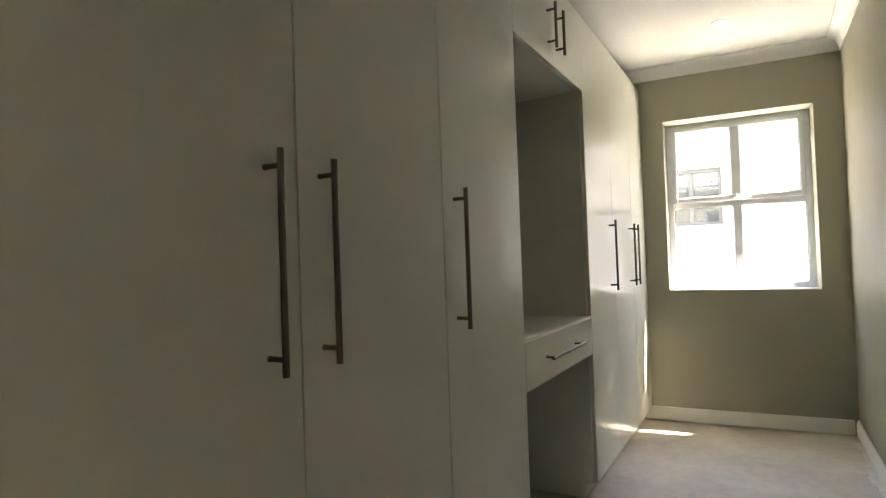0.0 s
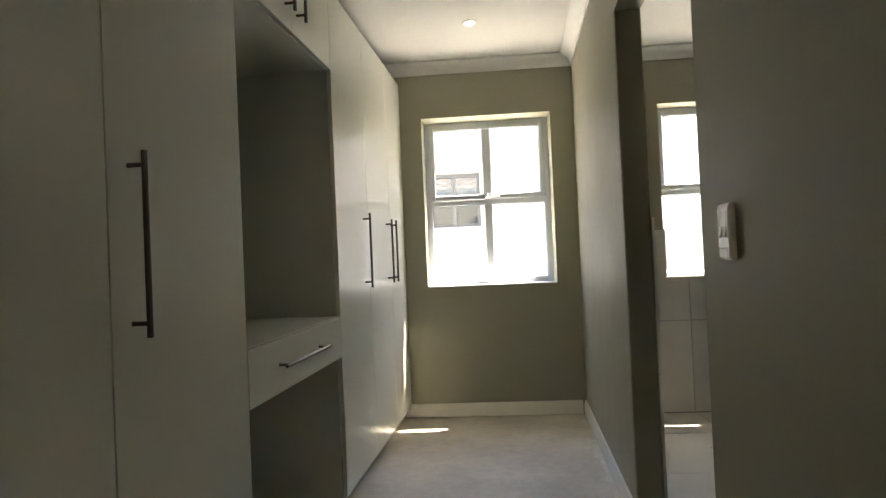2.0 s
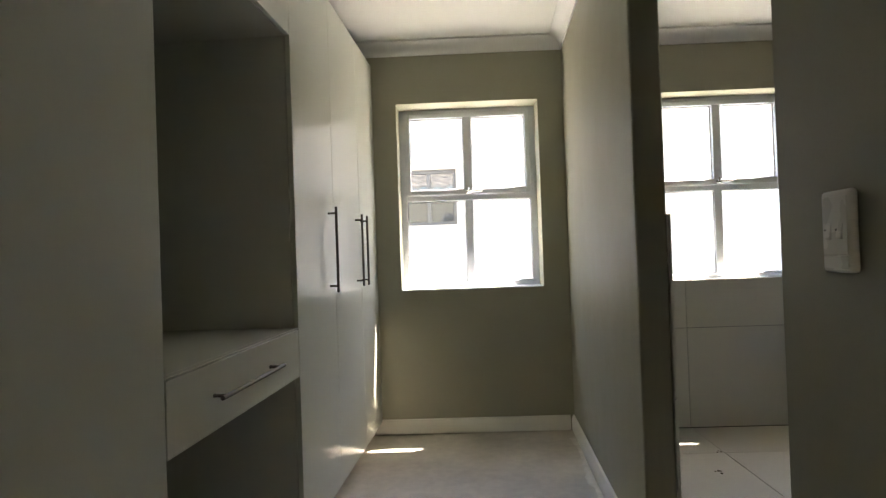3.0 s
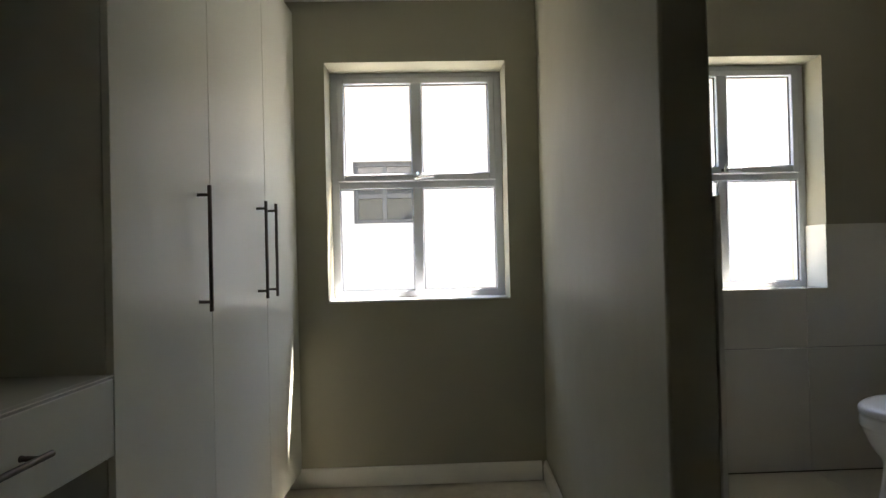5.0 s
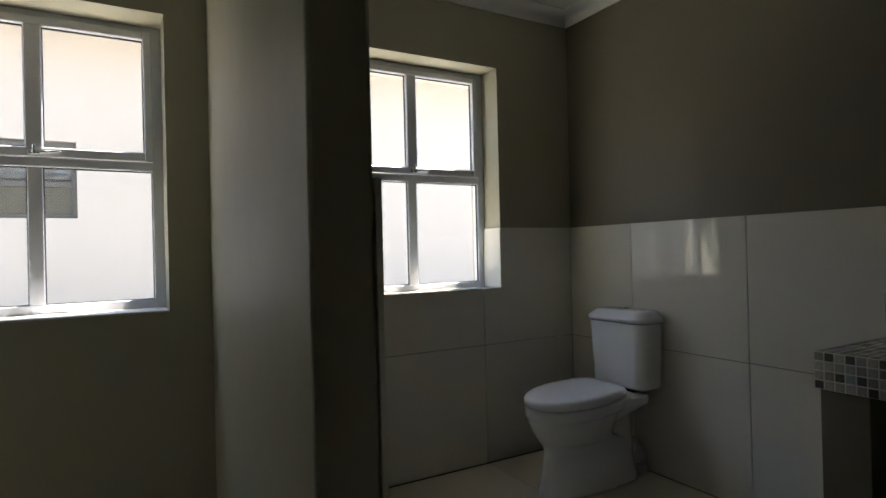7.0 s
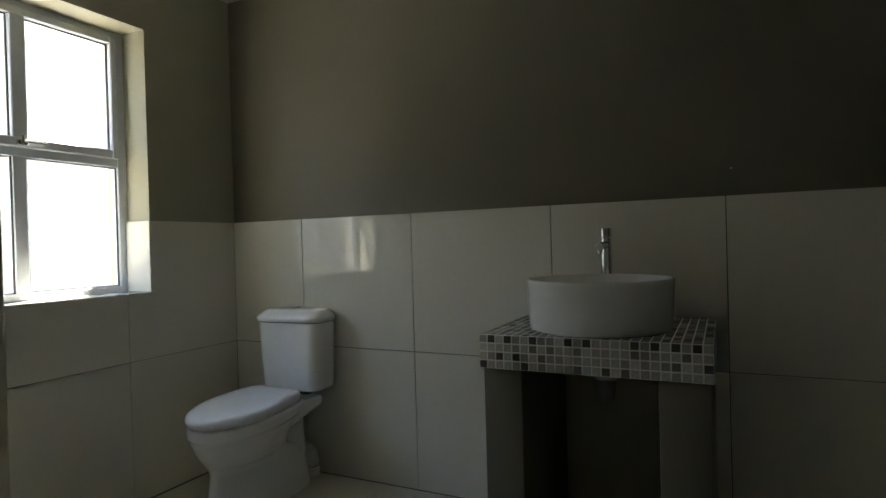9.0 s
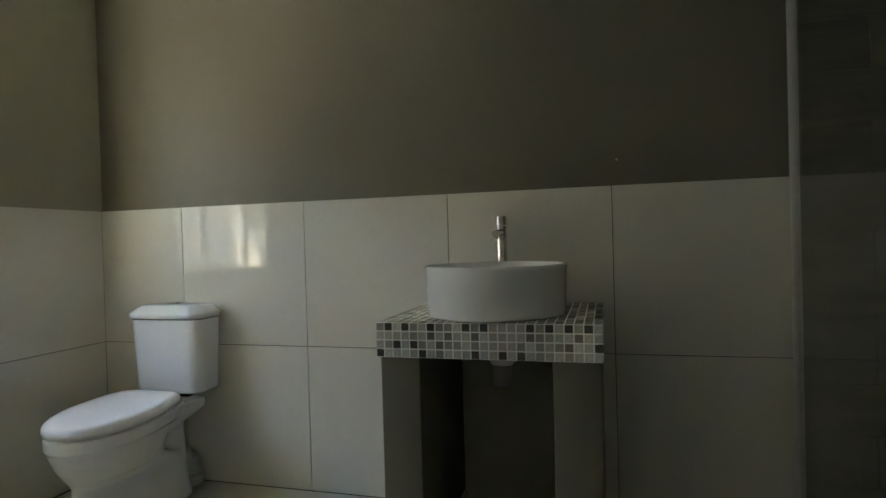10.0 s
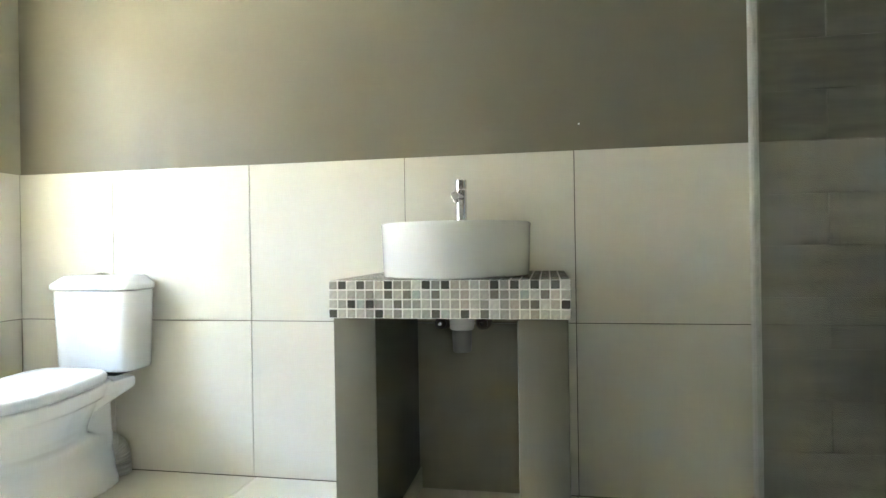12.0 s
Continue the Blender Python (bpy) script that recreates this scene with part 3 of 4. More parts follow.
def toilet():
    ob = thing("toilet", "white ceramic close-coupled toilet with lid down, against tiles", "toilet", pose(3.662, 7.464, 0))
    bm = bmesh.new()
    loft(bm, [pan(*r) for r in ((-0.632, -0.098, 0.108, 0.0), (-0.630, -0.098, 0.106, 0.015), (-0.618, -0.104, 0.096, 0.06), (-0.606, -0.110, 0.089, 0.12),
                                (-0.598, -0.118, 0.085, 0.175), (-0.596, -0.128, 0.087, 0.198), (-0.601, -0.200, 0.097, 0.214), (-0.615, -0.262, 0.118, 0.240, 0.2), (-0.633, -0.275, 0.138, 0.275, 0.4),
                                (-0.646, -0.265, 0.153, 0.315, 0.7), (-0.656, -0.245, 0.162, 0.345, 0.9), (-0.658, -0.230, 0.164, 0.362, 1.0), (-0.666, -0.215, 0.174, 0.368, 1.0),
                                (-0.667, -0.190, 0.174, 0.407, 1.0), (-0.662, -0.192, 0.170, 0.413, 1.0))])
    t = bmesh.new()
    loft(t, [rounded(-0.36, -0.118, -0.074, 0.074, 0.15, 0.03), rounded(-0.36, -0.122, -0.070, 0.070, 0.25, 0.03), rounded(-0.36, -0.130, -0.072, 0.072, 0.37, 0.03)])
    merge(bm, t)
    t = bmesh.new()
    loft(t, [rounded(-0.42, -0.330, -0.118, 0.118, 0.290, 0.02), rounded(-0.42, -0.235, -0.136, 0.136, 0.326, 0.02), rounded(-0.42, -0.150, -0.146, 0.146, 0.352, 0.02),
             rounded(-0.40, -0.112, -0.149, 0.149, 0.362, 0.015), rounded(-0.40, -0.104, -0.152, 0.152, 0.368, 0.015), rounded(-0.40, -0.103, -0.152, 0.152, 0.404, 0.015)])
    merge(bm, t)
    bowl = part("bowl", bm, CERAMIC, ob, smooth=50)
    fuse = bowl.modifiers.new("fuse", "REMESH")
    fuse.mode, fuse.voxel_size, fuse.use_smooth_shade = "VOXEL", 0.005, True
    ease = bowl.modifiers.new("ease", "SMOOTH")
    ease.factor, ease.iterations = 0.5, 6
    bm = bmesh.new()
    loft(bm, [pan(*r, 1.0) for r in ((-0.655, -0.218, 0.163, 0.413), (-0.658, -0.216, 0.166, 0.4145), (-0.658, -0.216, 0.166, 0.418))])
    part("seat", bm, SEATP, ob, "thin seat ring showing as a dark line", smooth=45)
    bm = bmesh.new()
    loft(bm, [pan(*r, 1.0) for r in ((-0.666, -0.214, 0.172, 0.4195), (-0.670, -0.211, 0.176, 0.4225), (-0.670, -0.212, 0.176, 0.438), (-0.666, -0.217, 0.172, 0.448), (-0.655, -0.228, 0.163, 0.4545),
                                     (-0.630, -0.248, 0.146, 0.458), (-0.57, -0.29, 0.105, 0.461), (-0.49, -0.36, 0.045, 0.462))])
    part("seat_lid", bm, SEATP, ob, "closed white plastic lid", smooth=60)
    for y in (-0.075, 0.075):
        bm = bmesh.new()
        rod(bm, (-0.218, y - 0.018, 0.421), (-0.218, y + 0.018, 0.421), 0.011, 16)
        part("hinge", bm, SEATP, ob, smooth=40)
    bm = bmesh.new()
    box(bm, -0.15, -0.03, -0.10, 0.10, 0.408, 0.428, 0.004)
    part("cistern_gasket", bm, GASKET, ob, "black rubber seal")
    bm = bmesh.new()
    loft(bm, [rounded(-0.158, -0.006, -0.152, 0.152, 0.424, 0.045), rounded(-0.164, -0.003, -0.160, 0.160, 0.429, 0.05), rounded(-0.166, -0.002, -0.163, 0.163, 0.440, 0.052),
              rounded(-0.170, -0.002, -0.170, 0.170, 0.58, 0.052), rounded(-0.174, -0.002, -0.175, 0.175, 0.727, 0.052)])
    part("cistern", bm, CERAMIC, ob, smooth=45)
    bm = bmesh.new()
    loft(bm, [rounded(-0.176, -0.002, -0.177, 0.177, 0.7305, 0.052), rounded(-0.183, -0.001, -0.184, 0.184, 0.735, 0.054), rounded(-0.183, -0.001, -0.184, 0.184, 0.748, 0.054),
              rounded(-0.181, -0.001, -0.182, 0.182, 0.754, 0.054), rounded(-0.152, -0.012, -0.154, 0.154, 0.781, 0.05), rounded(-0.147, -0.016, -0.149, 0.149, 0.784, 0.048), rounded(-0.12, -0.04, -0.11, 0.11, 0.787, 0.04)])
    part("cistern_lid", bm, CERAMIC, ob, smooth=60)
    bm = bmesh.new()
    rod(bm, (-0.092, 0, 0.784), (-0.092, 0, 0.792), 0.024, 28)
    rod(bm, (-0.092, 0, 0.792), (-0.092, 0, 0.794), 0.019, 28)
    part("flush_button", bm, CHROME, ob, "round chrome push button", smooth=40)
    bm = bmesh.new()
    n = 20
    path = [(-0.14, 0.0, 0.13), (-0.095, 0.0, 0.13), (-0.073, -0.008, 0.12), (-0.060, -0.018, 0.09), (-0.056, -0.022, 0.05), (-0.056, -0.022, 0.0)]
    rings = []
    for k in range(len(path) - 1):
        a, b = Vector(path[k]), Vector(path[k + 1])
        q = (b - a).to_track_quat("Z", "Y")
        for j in range(3):
            for r in (0.046, 0.050):
                c = a.lerp(b, (j + (0.0 if r < 0.048 else 0.5)) / 3)
                rings.append([c + q @ Vector((r * math.cos(i * math.tau / n), r * math.sin(i * math.tau / n), 0)) for i in range(n)])
    loft(bm, rings)
    part("pan_connector", bm, PVC, ob, "white ribbed flexible waste pipe", smooth=50)
    return ob


toilet()


# ---- vanity ----
VX, VY0, VY1, VZ0, VZ1 = 3.123, 5.711, 6.366, 0.679, 0.783
TILE_X = 3.662
COLS = 25
PITCH = (VY1 - VY0) / COLS


def vanity():
    ob = thing("vanity_counter", "built-in counter with grey mosaic top on two plastered piers", "vanity")
    bm = bmesh.new()
    box(bm, VX + 0.0014, TILE_X - 0.001, VY0 + 0.0014, VY1 - 0.0014, VZ0 + 0.0005, VZ1 - 0.0012)
    top = part("counter_slab", bm, GROUT_W, ob, "white-grouted slab under mosaic chips")
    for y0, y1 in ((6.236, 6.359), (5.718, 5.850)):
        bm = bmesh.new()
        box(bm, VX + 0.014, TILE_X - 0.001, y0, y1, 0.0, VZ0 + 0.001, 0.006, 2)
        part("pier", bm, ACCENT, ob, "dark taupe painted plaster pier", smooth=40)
    for z0, z1 in ((0.0, 0.597), (0.601, VZ0)):
        bm = bmesh.new()
        box(bm, TILE_X - 0.008, TILE_X - 0.001, 5.851, 6.235, z0, z1)
        part("back_plaster", bm, PAINT, ob, "taupe painted back between the piers")
    for y0, y1 in ((6.228, 6.2355), (5.8505, 5.858)):
        bm = bmesh.new()
        box(bm, VX + 0.10, TILE_X - 0.002, y0, y1, 0.0, 0.075, 0.002)
        part("pier_skirting", bm, CREAM, ob, "cream tile skirting")
    return ob, top


vanity_ob, slab = vanity()


def basin(cx, cy, z):
    ob = thing("wash_basin", "round white ceramic vessel basin on mosaic counter", "basin", pose(cx, cy, z))
    n = 64
    prof = [(0.0, 0.0), (0.212, 0.0), (0.2185, 0.004), (0.221, 0.02), (0.2255, 0.146), (0.2265, 0.154), (0.224, 0.1585), (0.219, 0.1585), (0.2165, 0.154),
            (0.198, 0.10), (0.180, 0.05), (0.13, 0.030), (0.05, 0.024), (0.02, 0.022)]
    bm = bmesh.new()
    loft(bm, [[(max(r, 0.0005) * math.cos(i * math.tau / n), max(r, 0.0005) * math.sin(i * math.tau / n), h) for i in range(n)] for r, h in prof])
    part("bowl", bm, CERAMIC, ob, smooth=40)
    bm = bmesh.new()
    rod(bm, (0, 0, 0.0225), (0, 0, 0.027), 0.03, 24)
    part("drain", bm, CHROME, ob, "chrome waste fitting", smooth=40)


basin(3.348, 6.043, VZ1)


def tap(x, y, z):
    ob = thing("basin_tap", "tall chrome pillar mixer tap standing behind the basin", "tap", pose(x, y, z))
    bm = bmesh.new()
    rod(bm, (0, 0, 0), (0, 0, 0.006), 0.030, 28)
    rod(bm, (0, 0, 0.006), (0, 0, 0.286), 0.0195, 28)
    part("body", bm, CHROME, ob, smooth=40)
    bm = bmesh.new()
    rod(bm, (-0.012, 0, 0.262), (-0.135, 0, 0.256), 0.0135, 24)
    rod(bm, (-0.122, 0, 0.256), (-0.122, 0, 0.234), 0.010, 20)
    part("spout", bm, CHROME, ob, smooth=40)
    bm = bmesh.new()
    rod(bm, (0, 0, 0.2885), (0, 0, 0.320), 0.0205, 28)
    rod(bm, (-0.020, 0, 0.3040), (-0.0230, 0, 0.3040), 0.005, 14)
    part("lever", bm, CHROME, ob, "chrome lever cap", smooth=40)


tap(3.600, 6.062, VZ1)


def bottle_trap(x, y):
    ob = thing("basin_waste", "white plastic waste outlet hanging under the counter", "waste pipe", pose(x, y, 0))
    n = 28
    for name, mat, prof in (("cup", PVC_PALE, [(0.001, 0.684), (0.043, 0.684), (0.043, 0.664), (0.039, 0.660), (0.037, 0.622), (0.033, 0.618), (0.001, 0.618)]),
                            ("outlet", PVC_GREY, [(0.001, 0.6175), (0.031, 0.6175), (0.0305, 0.612), (0.028, 0.552), (0.024, 0.550), (0.024, 0.60), (0.001, 0.60)])):
        bm = bmesh.new()
        loft(bm, [[(r * math.cos(i * math.tau / n), r * math.sin(i * math.tau / n), h) for i in range(n)] for r, h in prof])
        part(name, bm, mat, ob, smooth=35)


bottle_trap(3.36, 6.030)


def angle_valve(x, y, z):
    ob = thing("angle_valve", "small chrome angle valve under the mosaic counter", "valve", pose(x, y, z), "valves under the basin")
    bm = bmesh.new()
    rod(bm, (0, 0, 0), (-0.05, 0, 0), 0.011, 18)
    rod(bm, (-0.045, 0, -0.004), (-0.045, 0, 0.045), 0.008, 16)
    part("body", bm, CHROME, ob, smooth=40)
    bm = bmesh.new()
    rod(bm, (0, 0, 0), (-0.006, 0, 0), 0.028, 24, 0.024)
    part("wall_flange", bm, STEEL, ob, "dark steel wall flange", smooth=40)
    # chrome knob in dark STEEL for its dark reflections; bright disc is its glint
    bm = bmesh.new()
    rod(bm, (-0.05, 0, 0), (-0.068, 0, 0), 0.0195, 22)
    rod(bm, (-0.068, 0, 0), (-0.080, 0, 0), 0.0195, 22, 0.012)
    part("knob", bm, STEEL, ob, "round chrome knob, its dark reflections put into the colour", smooth=40)
    bm = bmesh.new()
    rod(bm, (-0.0795, 0, 0), (-0.0825, 0, 0), 0.008, 16, 0.006)
    part("knob_cap", bm, CHROME, ob, "small bright disc standing in for the knob's glint", smooth=40)


angle_valve(TILE_X - 0.008, 6.140, 0.605)
angle_valve(TILE_X - 0.008, 5.995, 0.605)

# ---- shower screen ----
def shower_screen():
    ob = thing("shower_screen", "clear frameless glass shower screen in aluminium wall channel", "shower screen", pose(TILE_X, 5.101, 0))
    bm = bmesh.new()
    box(bm, -0.008, -0.001, -0.012, 0.012, 0.0, 2.05)
    for y0, y1 in ((-0.012, -0.0048), (0.0048, 0.012)):
        box(bm, -0.026, -0.0075, y0, y1, 0.0, 2.05, 0.0012)
    part("wall_channel", bm, BRIGHT, ob, "bright aluminium wall channel")
    bm = bmesh.new()
    box(bm, -0.90, -0.0085, -0.004, 0.004, 0.012, 2.05, 0.001)
    g = part("glass", bm, SHOWER_GLASS, ob, "clear toughened glass panel")
    g.visible_shadow = False
    bm = bmesh.new()
    box(bm, -0.90, -0.029, -0.010, 0.010, 0.0, 0.011, 0.001)
    part("floor_channel", bm, CHROME, ob)


shower_screen()

def wall_plug(y, z):
    bm = bmesh.new()
    rod(bm, (E_IN - 0.003, y, z), (E_IN + 0.002, y, z), 0.0032, 12)
    solid("wall_plug", bm, SEATP, "tiny white plastic wall plug in dark taupe wall", "wall plug", smooth=40)


wall_plug(5.655, 1.293)

# ---- debris on the bathroom floor ----
def debris(x, y, r, seed):
    rnd = random.Random(seed)
    bm = bmesh.new()
    for _ in range(5):
        t = bmesh.new()
        bmesh.ops.create_icosphere(t, subdivisions=1, radius=r * rnd.uniform(0.3, 0.6))
        a = rnd.uniform(0, 6.28)
        bmesh.ops.transform(t, verts=t.verts[:], matrix=Matrix.Translation((r * 1.3 * math.cos(a), r * 1.3 * math.sin(a), r * 0.2)) @ Matrix.Diagonal((1, 1, 0.45, 1)))
        merge(bm, t)
    solid("debris", bm, DIRT, "tiny brown crumbs of building dirt on floor tiles", "debris", pose(x, y, 0.0), group="crumbs on the bathroom floor")


debris(2.444, 7.499, 0.010, 3)
debris(2.321, 7.222, 0.013, 4)

# ---- outdoors ----
bm = bmesh.new()
bmesh.ops.create_grid(bm, x_segments=1, y_segments=1, size=600, matrix=pose(0, 0, -0.18))
solid("ground", bm, PAVING, "pale concrete paving between the houses", "ground", kind="structure")


def own_roof():
    """Tiled slope above the windows, rising to the south, with wavy courses."""
    bm = bmesh.new()
    eave_y, eave_z, rise, course, wave = 8.28, 2.62, 0.47, 0.33, 0.30
    nx = 150
    for k in range(14):
        ys = [eave_y - course * k, eave_y - course * (k + 1.12)]
        rows = []
        for j, y in enumerate(ys):
            z = eave_z + rise * (eave_y - y) + (0.050 if j == 0 else 0.0)
            rows.append([bm.verts.new((-2 + 6.5 * i / nx, y, z + 0.030 * math.sin((-2 + 6.5 * i / nx) / wave * math.tau))) for i in range(nx + 1)])
        low = [bm.verts.new((v.co.x, v.co.y, v.co.z - 0.050)) for v in rows[0]]
        for i in range(nx):
            bm.faces.new((rows[0][i], rows[0][i + 1], rows[1][i + 1], rows[1][i]))
            bm.faces.new((low[i], low[i + 1], rows[0][i + 1], rows[0][i]))
    solid("roof", bm, ROOFTILE, "brown wavy concrete roof tiles over the house", "roof", kind="structure", smooth=50)
    bm = bmesh.new()
    box(bm, -1.9, 4.4, -1.6, EAVE, 2.50, 2.58)
    solid("roof_soffit", bm, CORNICE, "white boarded eave under the roof tiles", "eave", kind="structure")


EAVE = 8.25
own_roof()


def neighbour_house():
    ob = thing("neighbour_house", "cream rendered house with one small grey window, close by", "house", pose(0, 12.75, 0))
    a, b, c, d = 0.30, 1.105, 1.53, 2.345
    bm = bmesh.new()
    for p in ((-9, a, -0.2, 3.6), (b, 12, -0.2, 3.6), (a, b, -0.2, c), (a, b, d, 3.6)):
        box(bm, p[0], p[1], 0, 0.25, p[2], p[3])
    part("wall", bm, RENDERWALL, ob)
    bm = bmesh.new()
    box(bm, -9.5, 12.5, -0.55, 0.1, 3.51, 3.54)
    box(bm, -9.5, 12.5, -0.58, -0.55, 3.48, 3.68)
    part("eave", bm, SOFFIT, ob, "cream painted eave board")
    bm = bmesh.new()
    prism(bm, [(-0.65, 3.68), (3.2, 5.33), (3.2, 5.23), (-0.6, 3.61)], "x", -9.6, 12.6)
    part("roof", bm, ROOFTILE, ob)
    w = bmesh.new()
    m = (a + b) / 2
    for p in ((a, a + 0.05, c, d), (b - 0.05, b, c, d), (a + 0.05, b - 0.05, c, c + 0.05), (a + 0.05, b - 0.05, d - 0.06, d), (m - 0.03, m + 0.03, c + 0.05, d - 0.06),
              (a + 0.05, m - 0.03, 1.86, 1.92), (m + 0.03, b - 0.05, 1.86, 1.92)):
        box(w, p[0], p[1], 0.05, 0.11, p[2], p[3], 0.003)
    win = part("window", w, DARKFRAME, ob, "grey aluminium window")
    for x0, x1 in ((a + 0.05, m - 0.03), (m + 0.03, b - 0.05)):
        for z0, z1 in ((c + 0.05, 1.86), (1.92, d - 0.06)):
            g = bmesh.new()
            box(g, x0, x1, 0.08, 0.086, z0, z1)
            part("pane", g, DARKGLASS, win, "dark reflecting pane")


neighbour_house()

# ---- tiles, laid last ----
CACHE = {}


def tile_mesh(name, dx, dy, dz, mat, bev=0.0012):
    key = (name, mat.name, round(dx, 4), round(dy, 4), round(dz, 4))
    if key not in CACHE:
        bm = bmesh.new()
        box(bm, -dx / 2, dx / 2, -dy / 2, dy / 2, -dz / 2, dz / 2, bev)
        CACHE[key] = mesh_of(name, bm, mat)
    return CACHE[key]


def tile(name, parent, mat, x0, x1, y0, y1, z0, z1, bev=0.0012):
    ob = new(name, tile_mesh(name, x1 - x0, y1 - y0, z1 - z0, mat, bev))
    ob.location = ((x0 + x1) / 2, (y0 + y1) / 2, (z0 + z1) / 2)
    ob.parent = parent
    return ob


J = 0.0014
T = 0.010


def spans(cuts):
    return [(a + J, b - J) for a, b in zip(cuts, cuts[1:])]


# east wall dado and shower cladding
bm = bmesh.new()
box(bm, E_IN - 0.008, E_IN + 0.001, 5.105, N_IN - 0.006, -0.01, 1.199)
part("grout", bm, GROUT, wall_e)
ROWS_Z = ((0.0 + J, 0.6 - J), (0.6 + J, 1.2))
for z0, z1 in ROWS_Z:
    for y0, y1 in spans((5.104, 5.674, 6.280, 6.895, 7.494, 7.9325)):
        tile("tile", wall_e, CREAM, TILE_X, TILE_X + T, y0, y1, z0, z1)
bm = bmesh.new()
box(bm, E_IN - 0.008, E_IN + 0.001, 4.15, 5.103, -0.01, 2.399)
part("shower_grout", bm, GROUT_D, wall_e)
rnd = random.Random(8)
for k in range(15):
    z0, z1 = 0.019 + 0.168 * (k - 1), 0.019 + 0.168 * k
    z0, z1 = max(z0, 0.0), min(z1, 2.398)
    j = 4.876 if k % 2 == 0 else 4.60 + rnd.uniform(-0.03, 0.03)
    for y0, y1 in spans((4.152, j - 0.6, j, 5.102) if j - 0.6 > 4.2 else (4.152, j, 5.102)):
        tile("shower_tile", wall_e, SLATE, TILE_X + rnd.uniform(-0.001, 0.001), TILE_X + T, y0, y1, z0 + J * 0.6, z1 - J * 0.6)
bm = bmesh.new()
box(bm, 2.6, E_IN - 0.013, 4.149, 4.158, -0.01, 2.399)
part("shower_grout", bm, GROUT_D, wall_s)
for k in range(15):
    z0, z1 = max(0.019 + 0.168 * (k - 1), 0.0), min(0.019 + 0.168 * k, 2.398)
    for x0, x1 in spans((2.6, 3.06, 3.661) if k % 2 else (2.6, 3.36, 3.661)):
        tile("shower_tile", wall_s, SLATE, x0, x1, 4.150 + 0.005, 4.164, z0 + J * 0.6, z1 - J * 0.6)

# north wall dado, cut round the window
NF = N_IN - 0.009
bm = bmesh.new()
box(bm, 1.80, E_IN - 0.009, N_IN - 0.004, N_IN + 0.001, -0.01, W2[2] - 0.001)
box(bm, 1.80, W2[0] - 0.001, N_IN - 0.004, N_IN + 0.001, W2[2] - 0.001, 1.199)
box(bm, W2[1] + 0.001, E_IN - 0.009, N_IN - 0.004, N_IN + 0.001, W2[2] - 0.001, 1.199)
part("grout", bm, GROUT, wall_n)
for x0, x1 in spans((1.86, 2.470, 3.073, TILE_X)):
    tile("tile", wall_n, CREAM, x0, x1, NF, NF + T, ROWS_Z[0][0], ROWS_Z[0][1])


def cut_tile(pts):
    bm = bmesh.new()
    prism(bm, pts, "y", NF, NF + T)
    part("tile", bm, CREAM, wall_n)


za, zb, zs = 0.6 + J, 1.2, W2[2]
cut_tile([(1.86, za), (2.470 - J, za), (2.470 - J, zs), (W2[0], zs), (W2[0], zb), (1.86, zb)])
tile("tile", wall_n, CREAM, 2.470 + J, 3.073 - J, NF, NF + T, za, zs)
cut_tile([(3.073 + J, za), (TILE_X - J, za), (TILE_X - J, zb), (W2[1], zb), (W2[1], zs), (3.073 + J, zs)])
for x0, x1 in ((W2[0], W2[0] + 0.010), (W2[1] - 0.010, W2[1])):
    tile("reveal_tile", wall_n, CREAM, x0, x1, NF, 8.084, zs + 0.010, 1.2)
for x0, x1 in spans((W2[0], 2.470, 3.073, W2[1])):
    tile("sill_tile", wall_n, CREAM, x0, x1, NF - 0.002, 8.084, zs, zs + 0.009)

# partition dado on the bathroom side
for v0, v1 in spans((FAR_JAMB, -1.20, -0.60, -0.016)):
    for z0, z1 in ROWS_Z:
        tile("tile", wall_p, CREAM, WALL_T + 0.002, WALL_T + 0.013, v0, v1, z0, z1)
for v0, v1 in spans((-3.76, -3.16, NEAR_JAMB)):
    for z0, z1 in ROWS_Z:
        tile("tile", wall_p, CREAM, WALL_T + 0.002, WALL_T + 0.013, v0, v1, z0, z1)

# bathroom floor
YCUTS = (4.16, 4.47, 5.074, 5.678, 6.282, 6.886, 7.490, 7.922)
for y0, y1 in spans(YCUTS):
    bm = bmesh.new()
    edge = [(1.828 - 0.0559 * (N_IN - y), y) for y in (y0, y1)]
    prism(bm, [edge[0], (1.867 - J, y0), (1.867 - J, y1), edge[1]], "z", -0.011, 0.0)
    part("floor_tile", bm, CREAM_FLOOR, floor_b)
for x0, x1 in spans((1.867, 2.470, 3.073, 3.66)):
    for y0, y1 in spans(YCUTS):
        tile("floor_tile", floor_b, CREAM_FLOOR, x0, x1, y0, y1, -0.011, 0.0)

# mosaic on the counter: front and side faces chip by chip, the top joined
C = 0.0021
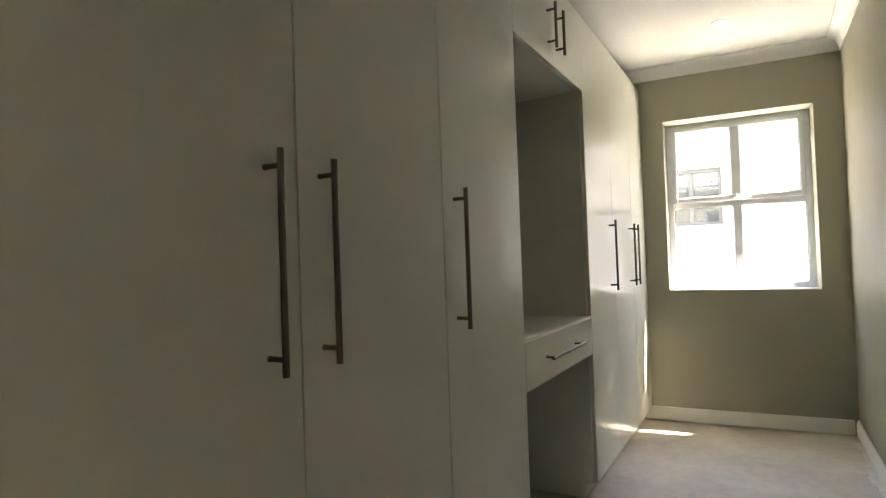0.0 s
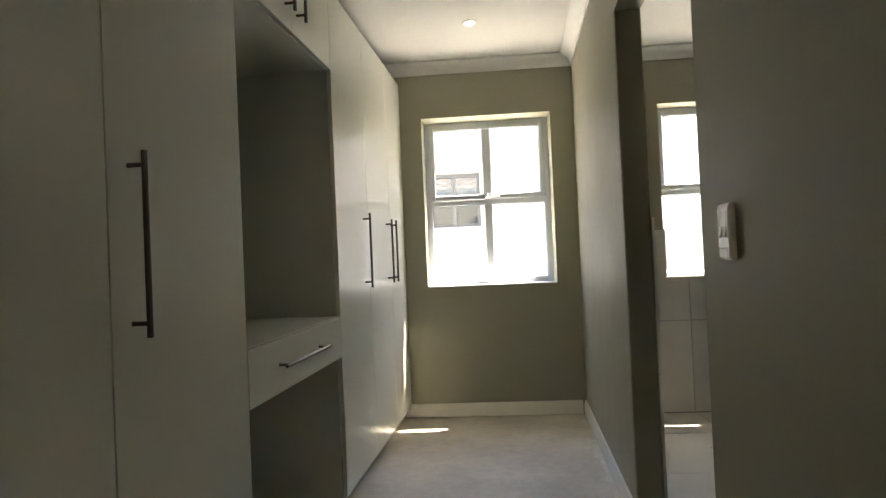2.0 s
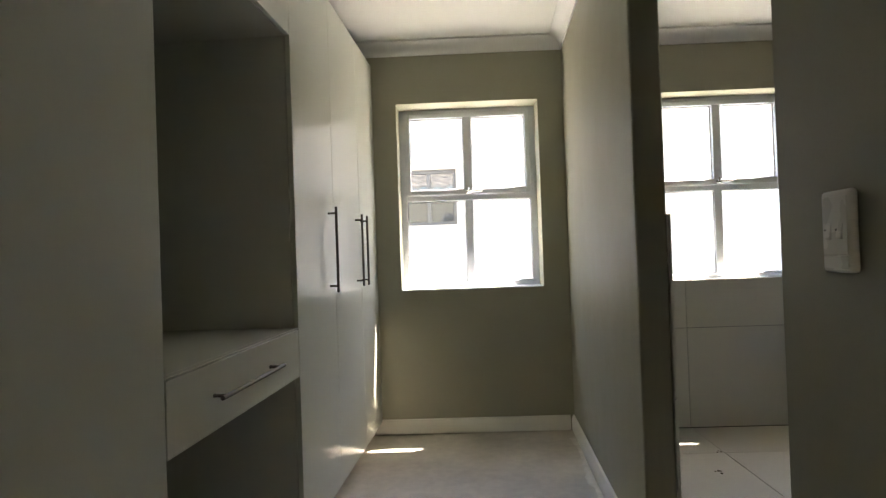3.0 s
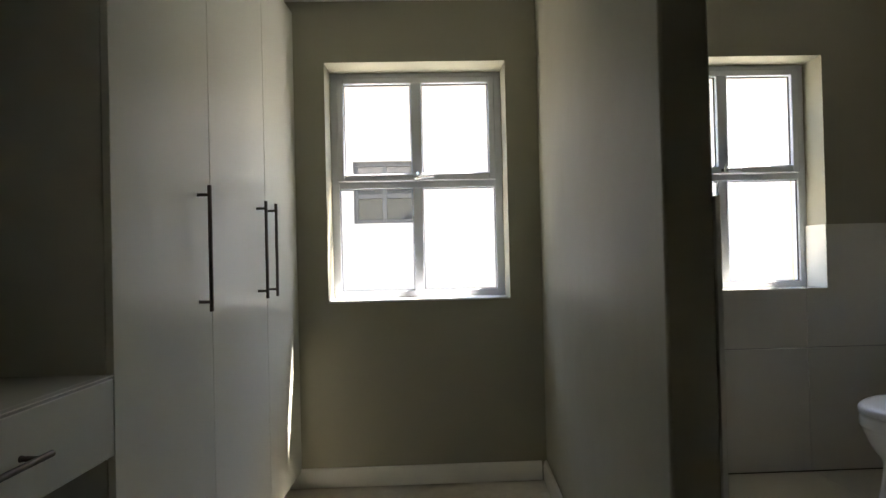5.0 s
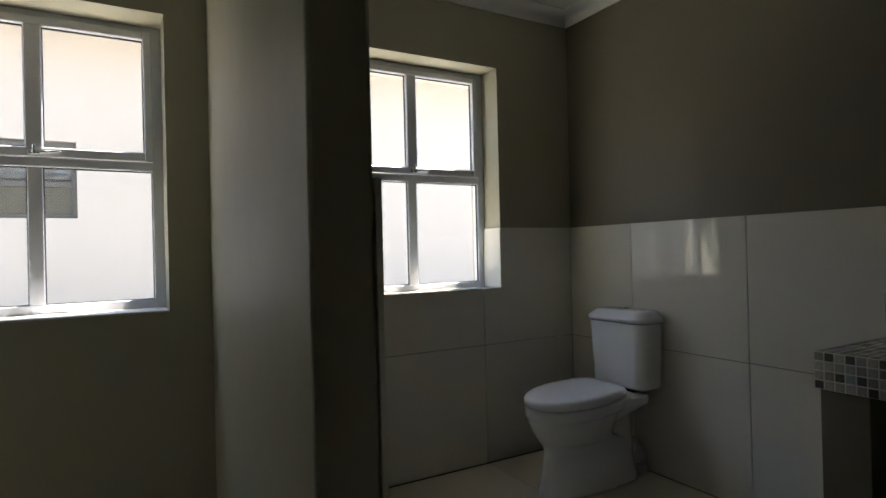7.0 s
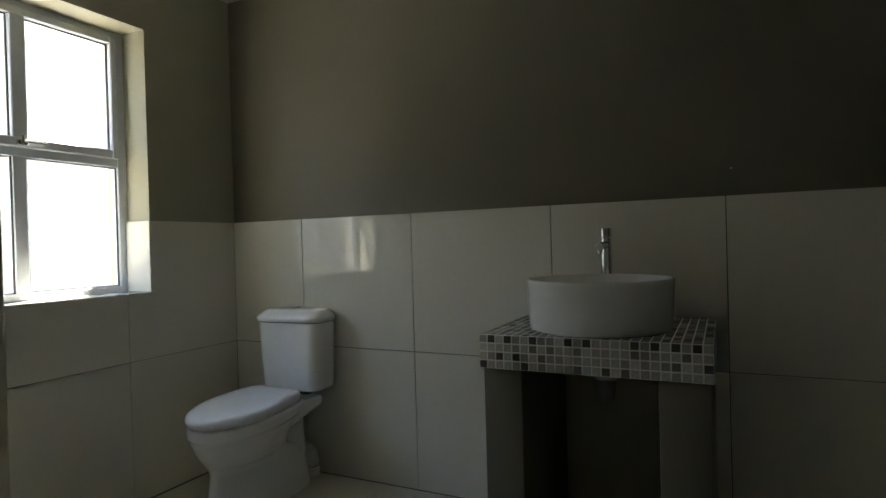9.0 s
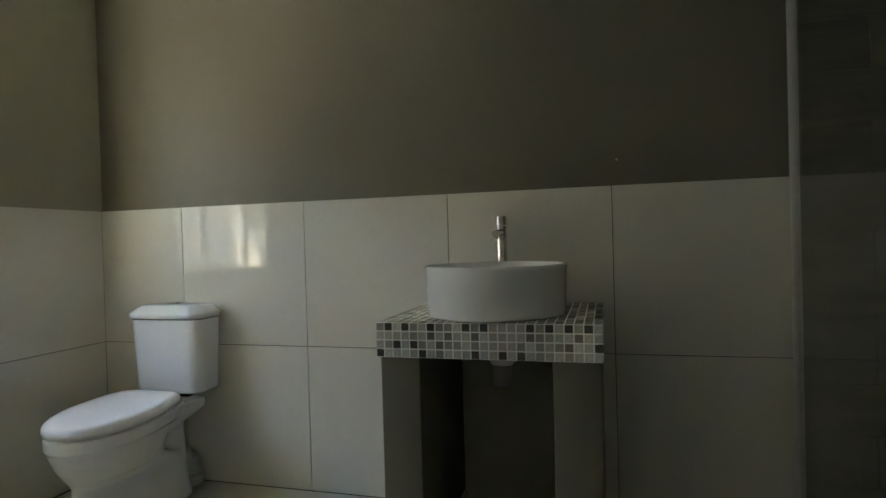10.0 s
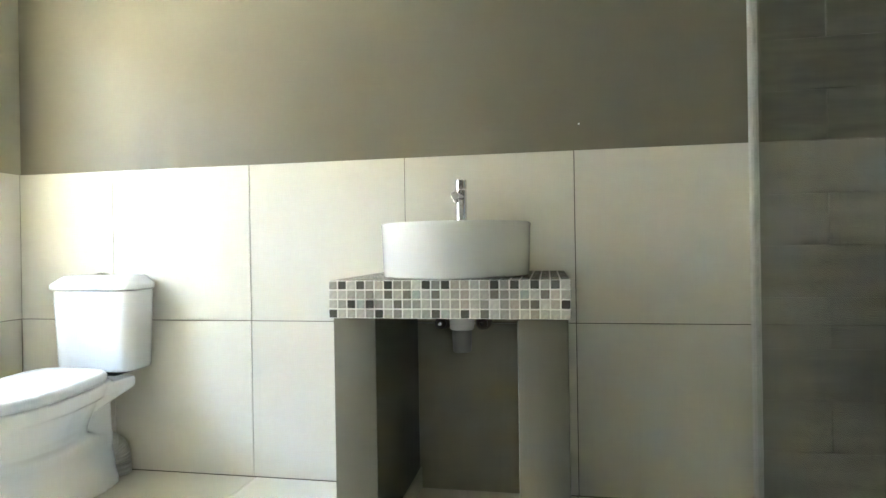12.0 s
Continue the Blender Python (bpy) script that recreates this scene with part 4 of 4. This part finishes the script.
# shades of the front edge, top course first, from the north end
FRONT_CHIPS = ("GDLDGTDGGLDGDTTLTDGDLDBDL", "LLBBGBMBMABMLBTLBMGGALMTB", "BGDADGBMGGBGLBTBGLGTGMLTD", "DBBBGDBGBBBDALDLMLBBLTLLL")
mix = random.Random(21)
for i in range(COLS):
    for k in range(4):
        z0 = VZ0 + (VZ1 - VZ0) / 4 * k
        tile("mosaic_chip", slab, MOSAIC[FRONT_CHIPS[3 - k][COLS - 1 - i]], VX, VX + 0.005, VY0 + PITCH * i + C, VY0 + PITCH * (i + 1) - C, z0 + C, z0 + (VZ1 - VZ0) / 4 - C, 0.0008)
NS = 21
SP = (TILE_X - VX - 0.006) / NS
for side in (0, 1):
    for i in range(NS):
        for k in range(4):
            z0 = VZ0 + (VZ1 - VZ0) / 4 * k
            y0 = VY0 if side == 0 else VY1 - 0.005
            tile("mosaic_chip", slab, MOSAIC[mix.choice("DMGGBBBTTLLA")], VX + 0.006 + SP * i + C, VX + 0.006 + SP * (i + 1) - C, y0, y0 + 0.005, z0 + C, z0 + (VZ1 - VZ0) / 4 - C, 0.0008)
verts, faces = [], []
for i in range(COLS):
    for j in range(NS):
        xa, xb = VX + 0.006 + SP * j, VX + 0.006 + SP * (j + 1)
        ya, yb = VY0 + PITCH * i, VY0 + PITCH * (i + 1)
        n = len(verts)
        for z, g in ((VZ1 - 0.004, C), (VZ1 - 0.0006, C), (VZ1, C + 0.0008)):
            verts += [(xa + g, ya + g, z), (xb - g, ya + g, z), (xb - g, yb - g, z), (xa + g, yb - g, z)]
        for r in (0, 4):
            faces += [(n + r + q, n + r + (q + 1) % 4, n + r + 4 + (q + 1) % 4, n + r + 4 + q) for q in range(4)]
        faces.append((n + 8, n + 9, n + 10, n + 11))
me = bpy.data.meshes.new("mosaic_top")
me.from_pydata(verts, [], faces)
me.materials.append(MOSAIC_TOP)
mt = new("mosaic_top", me)
mt.parent = slab
tagged(mt, "small grey glass and stone mosaic chips", kind="stuff")
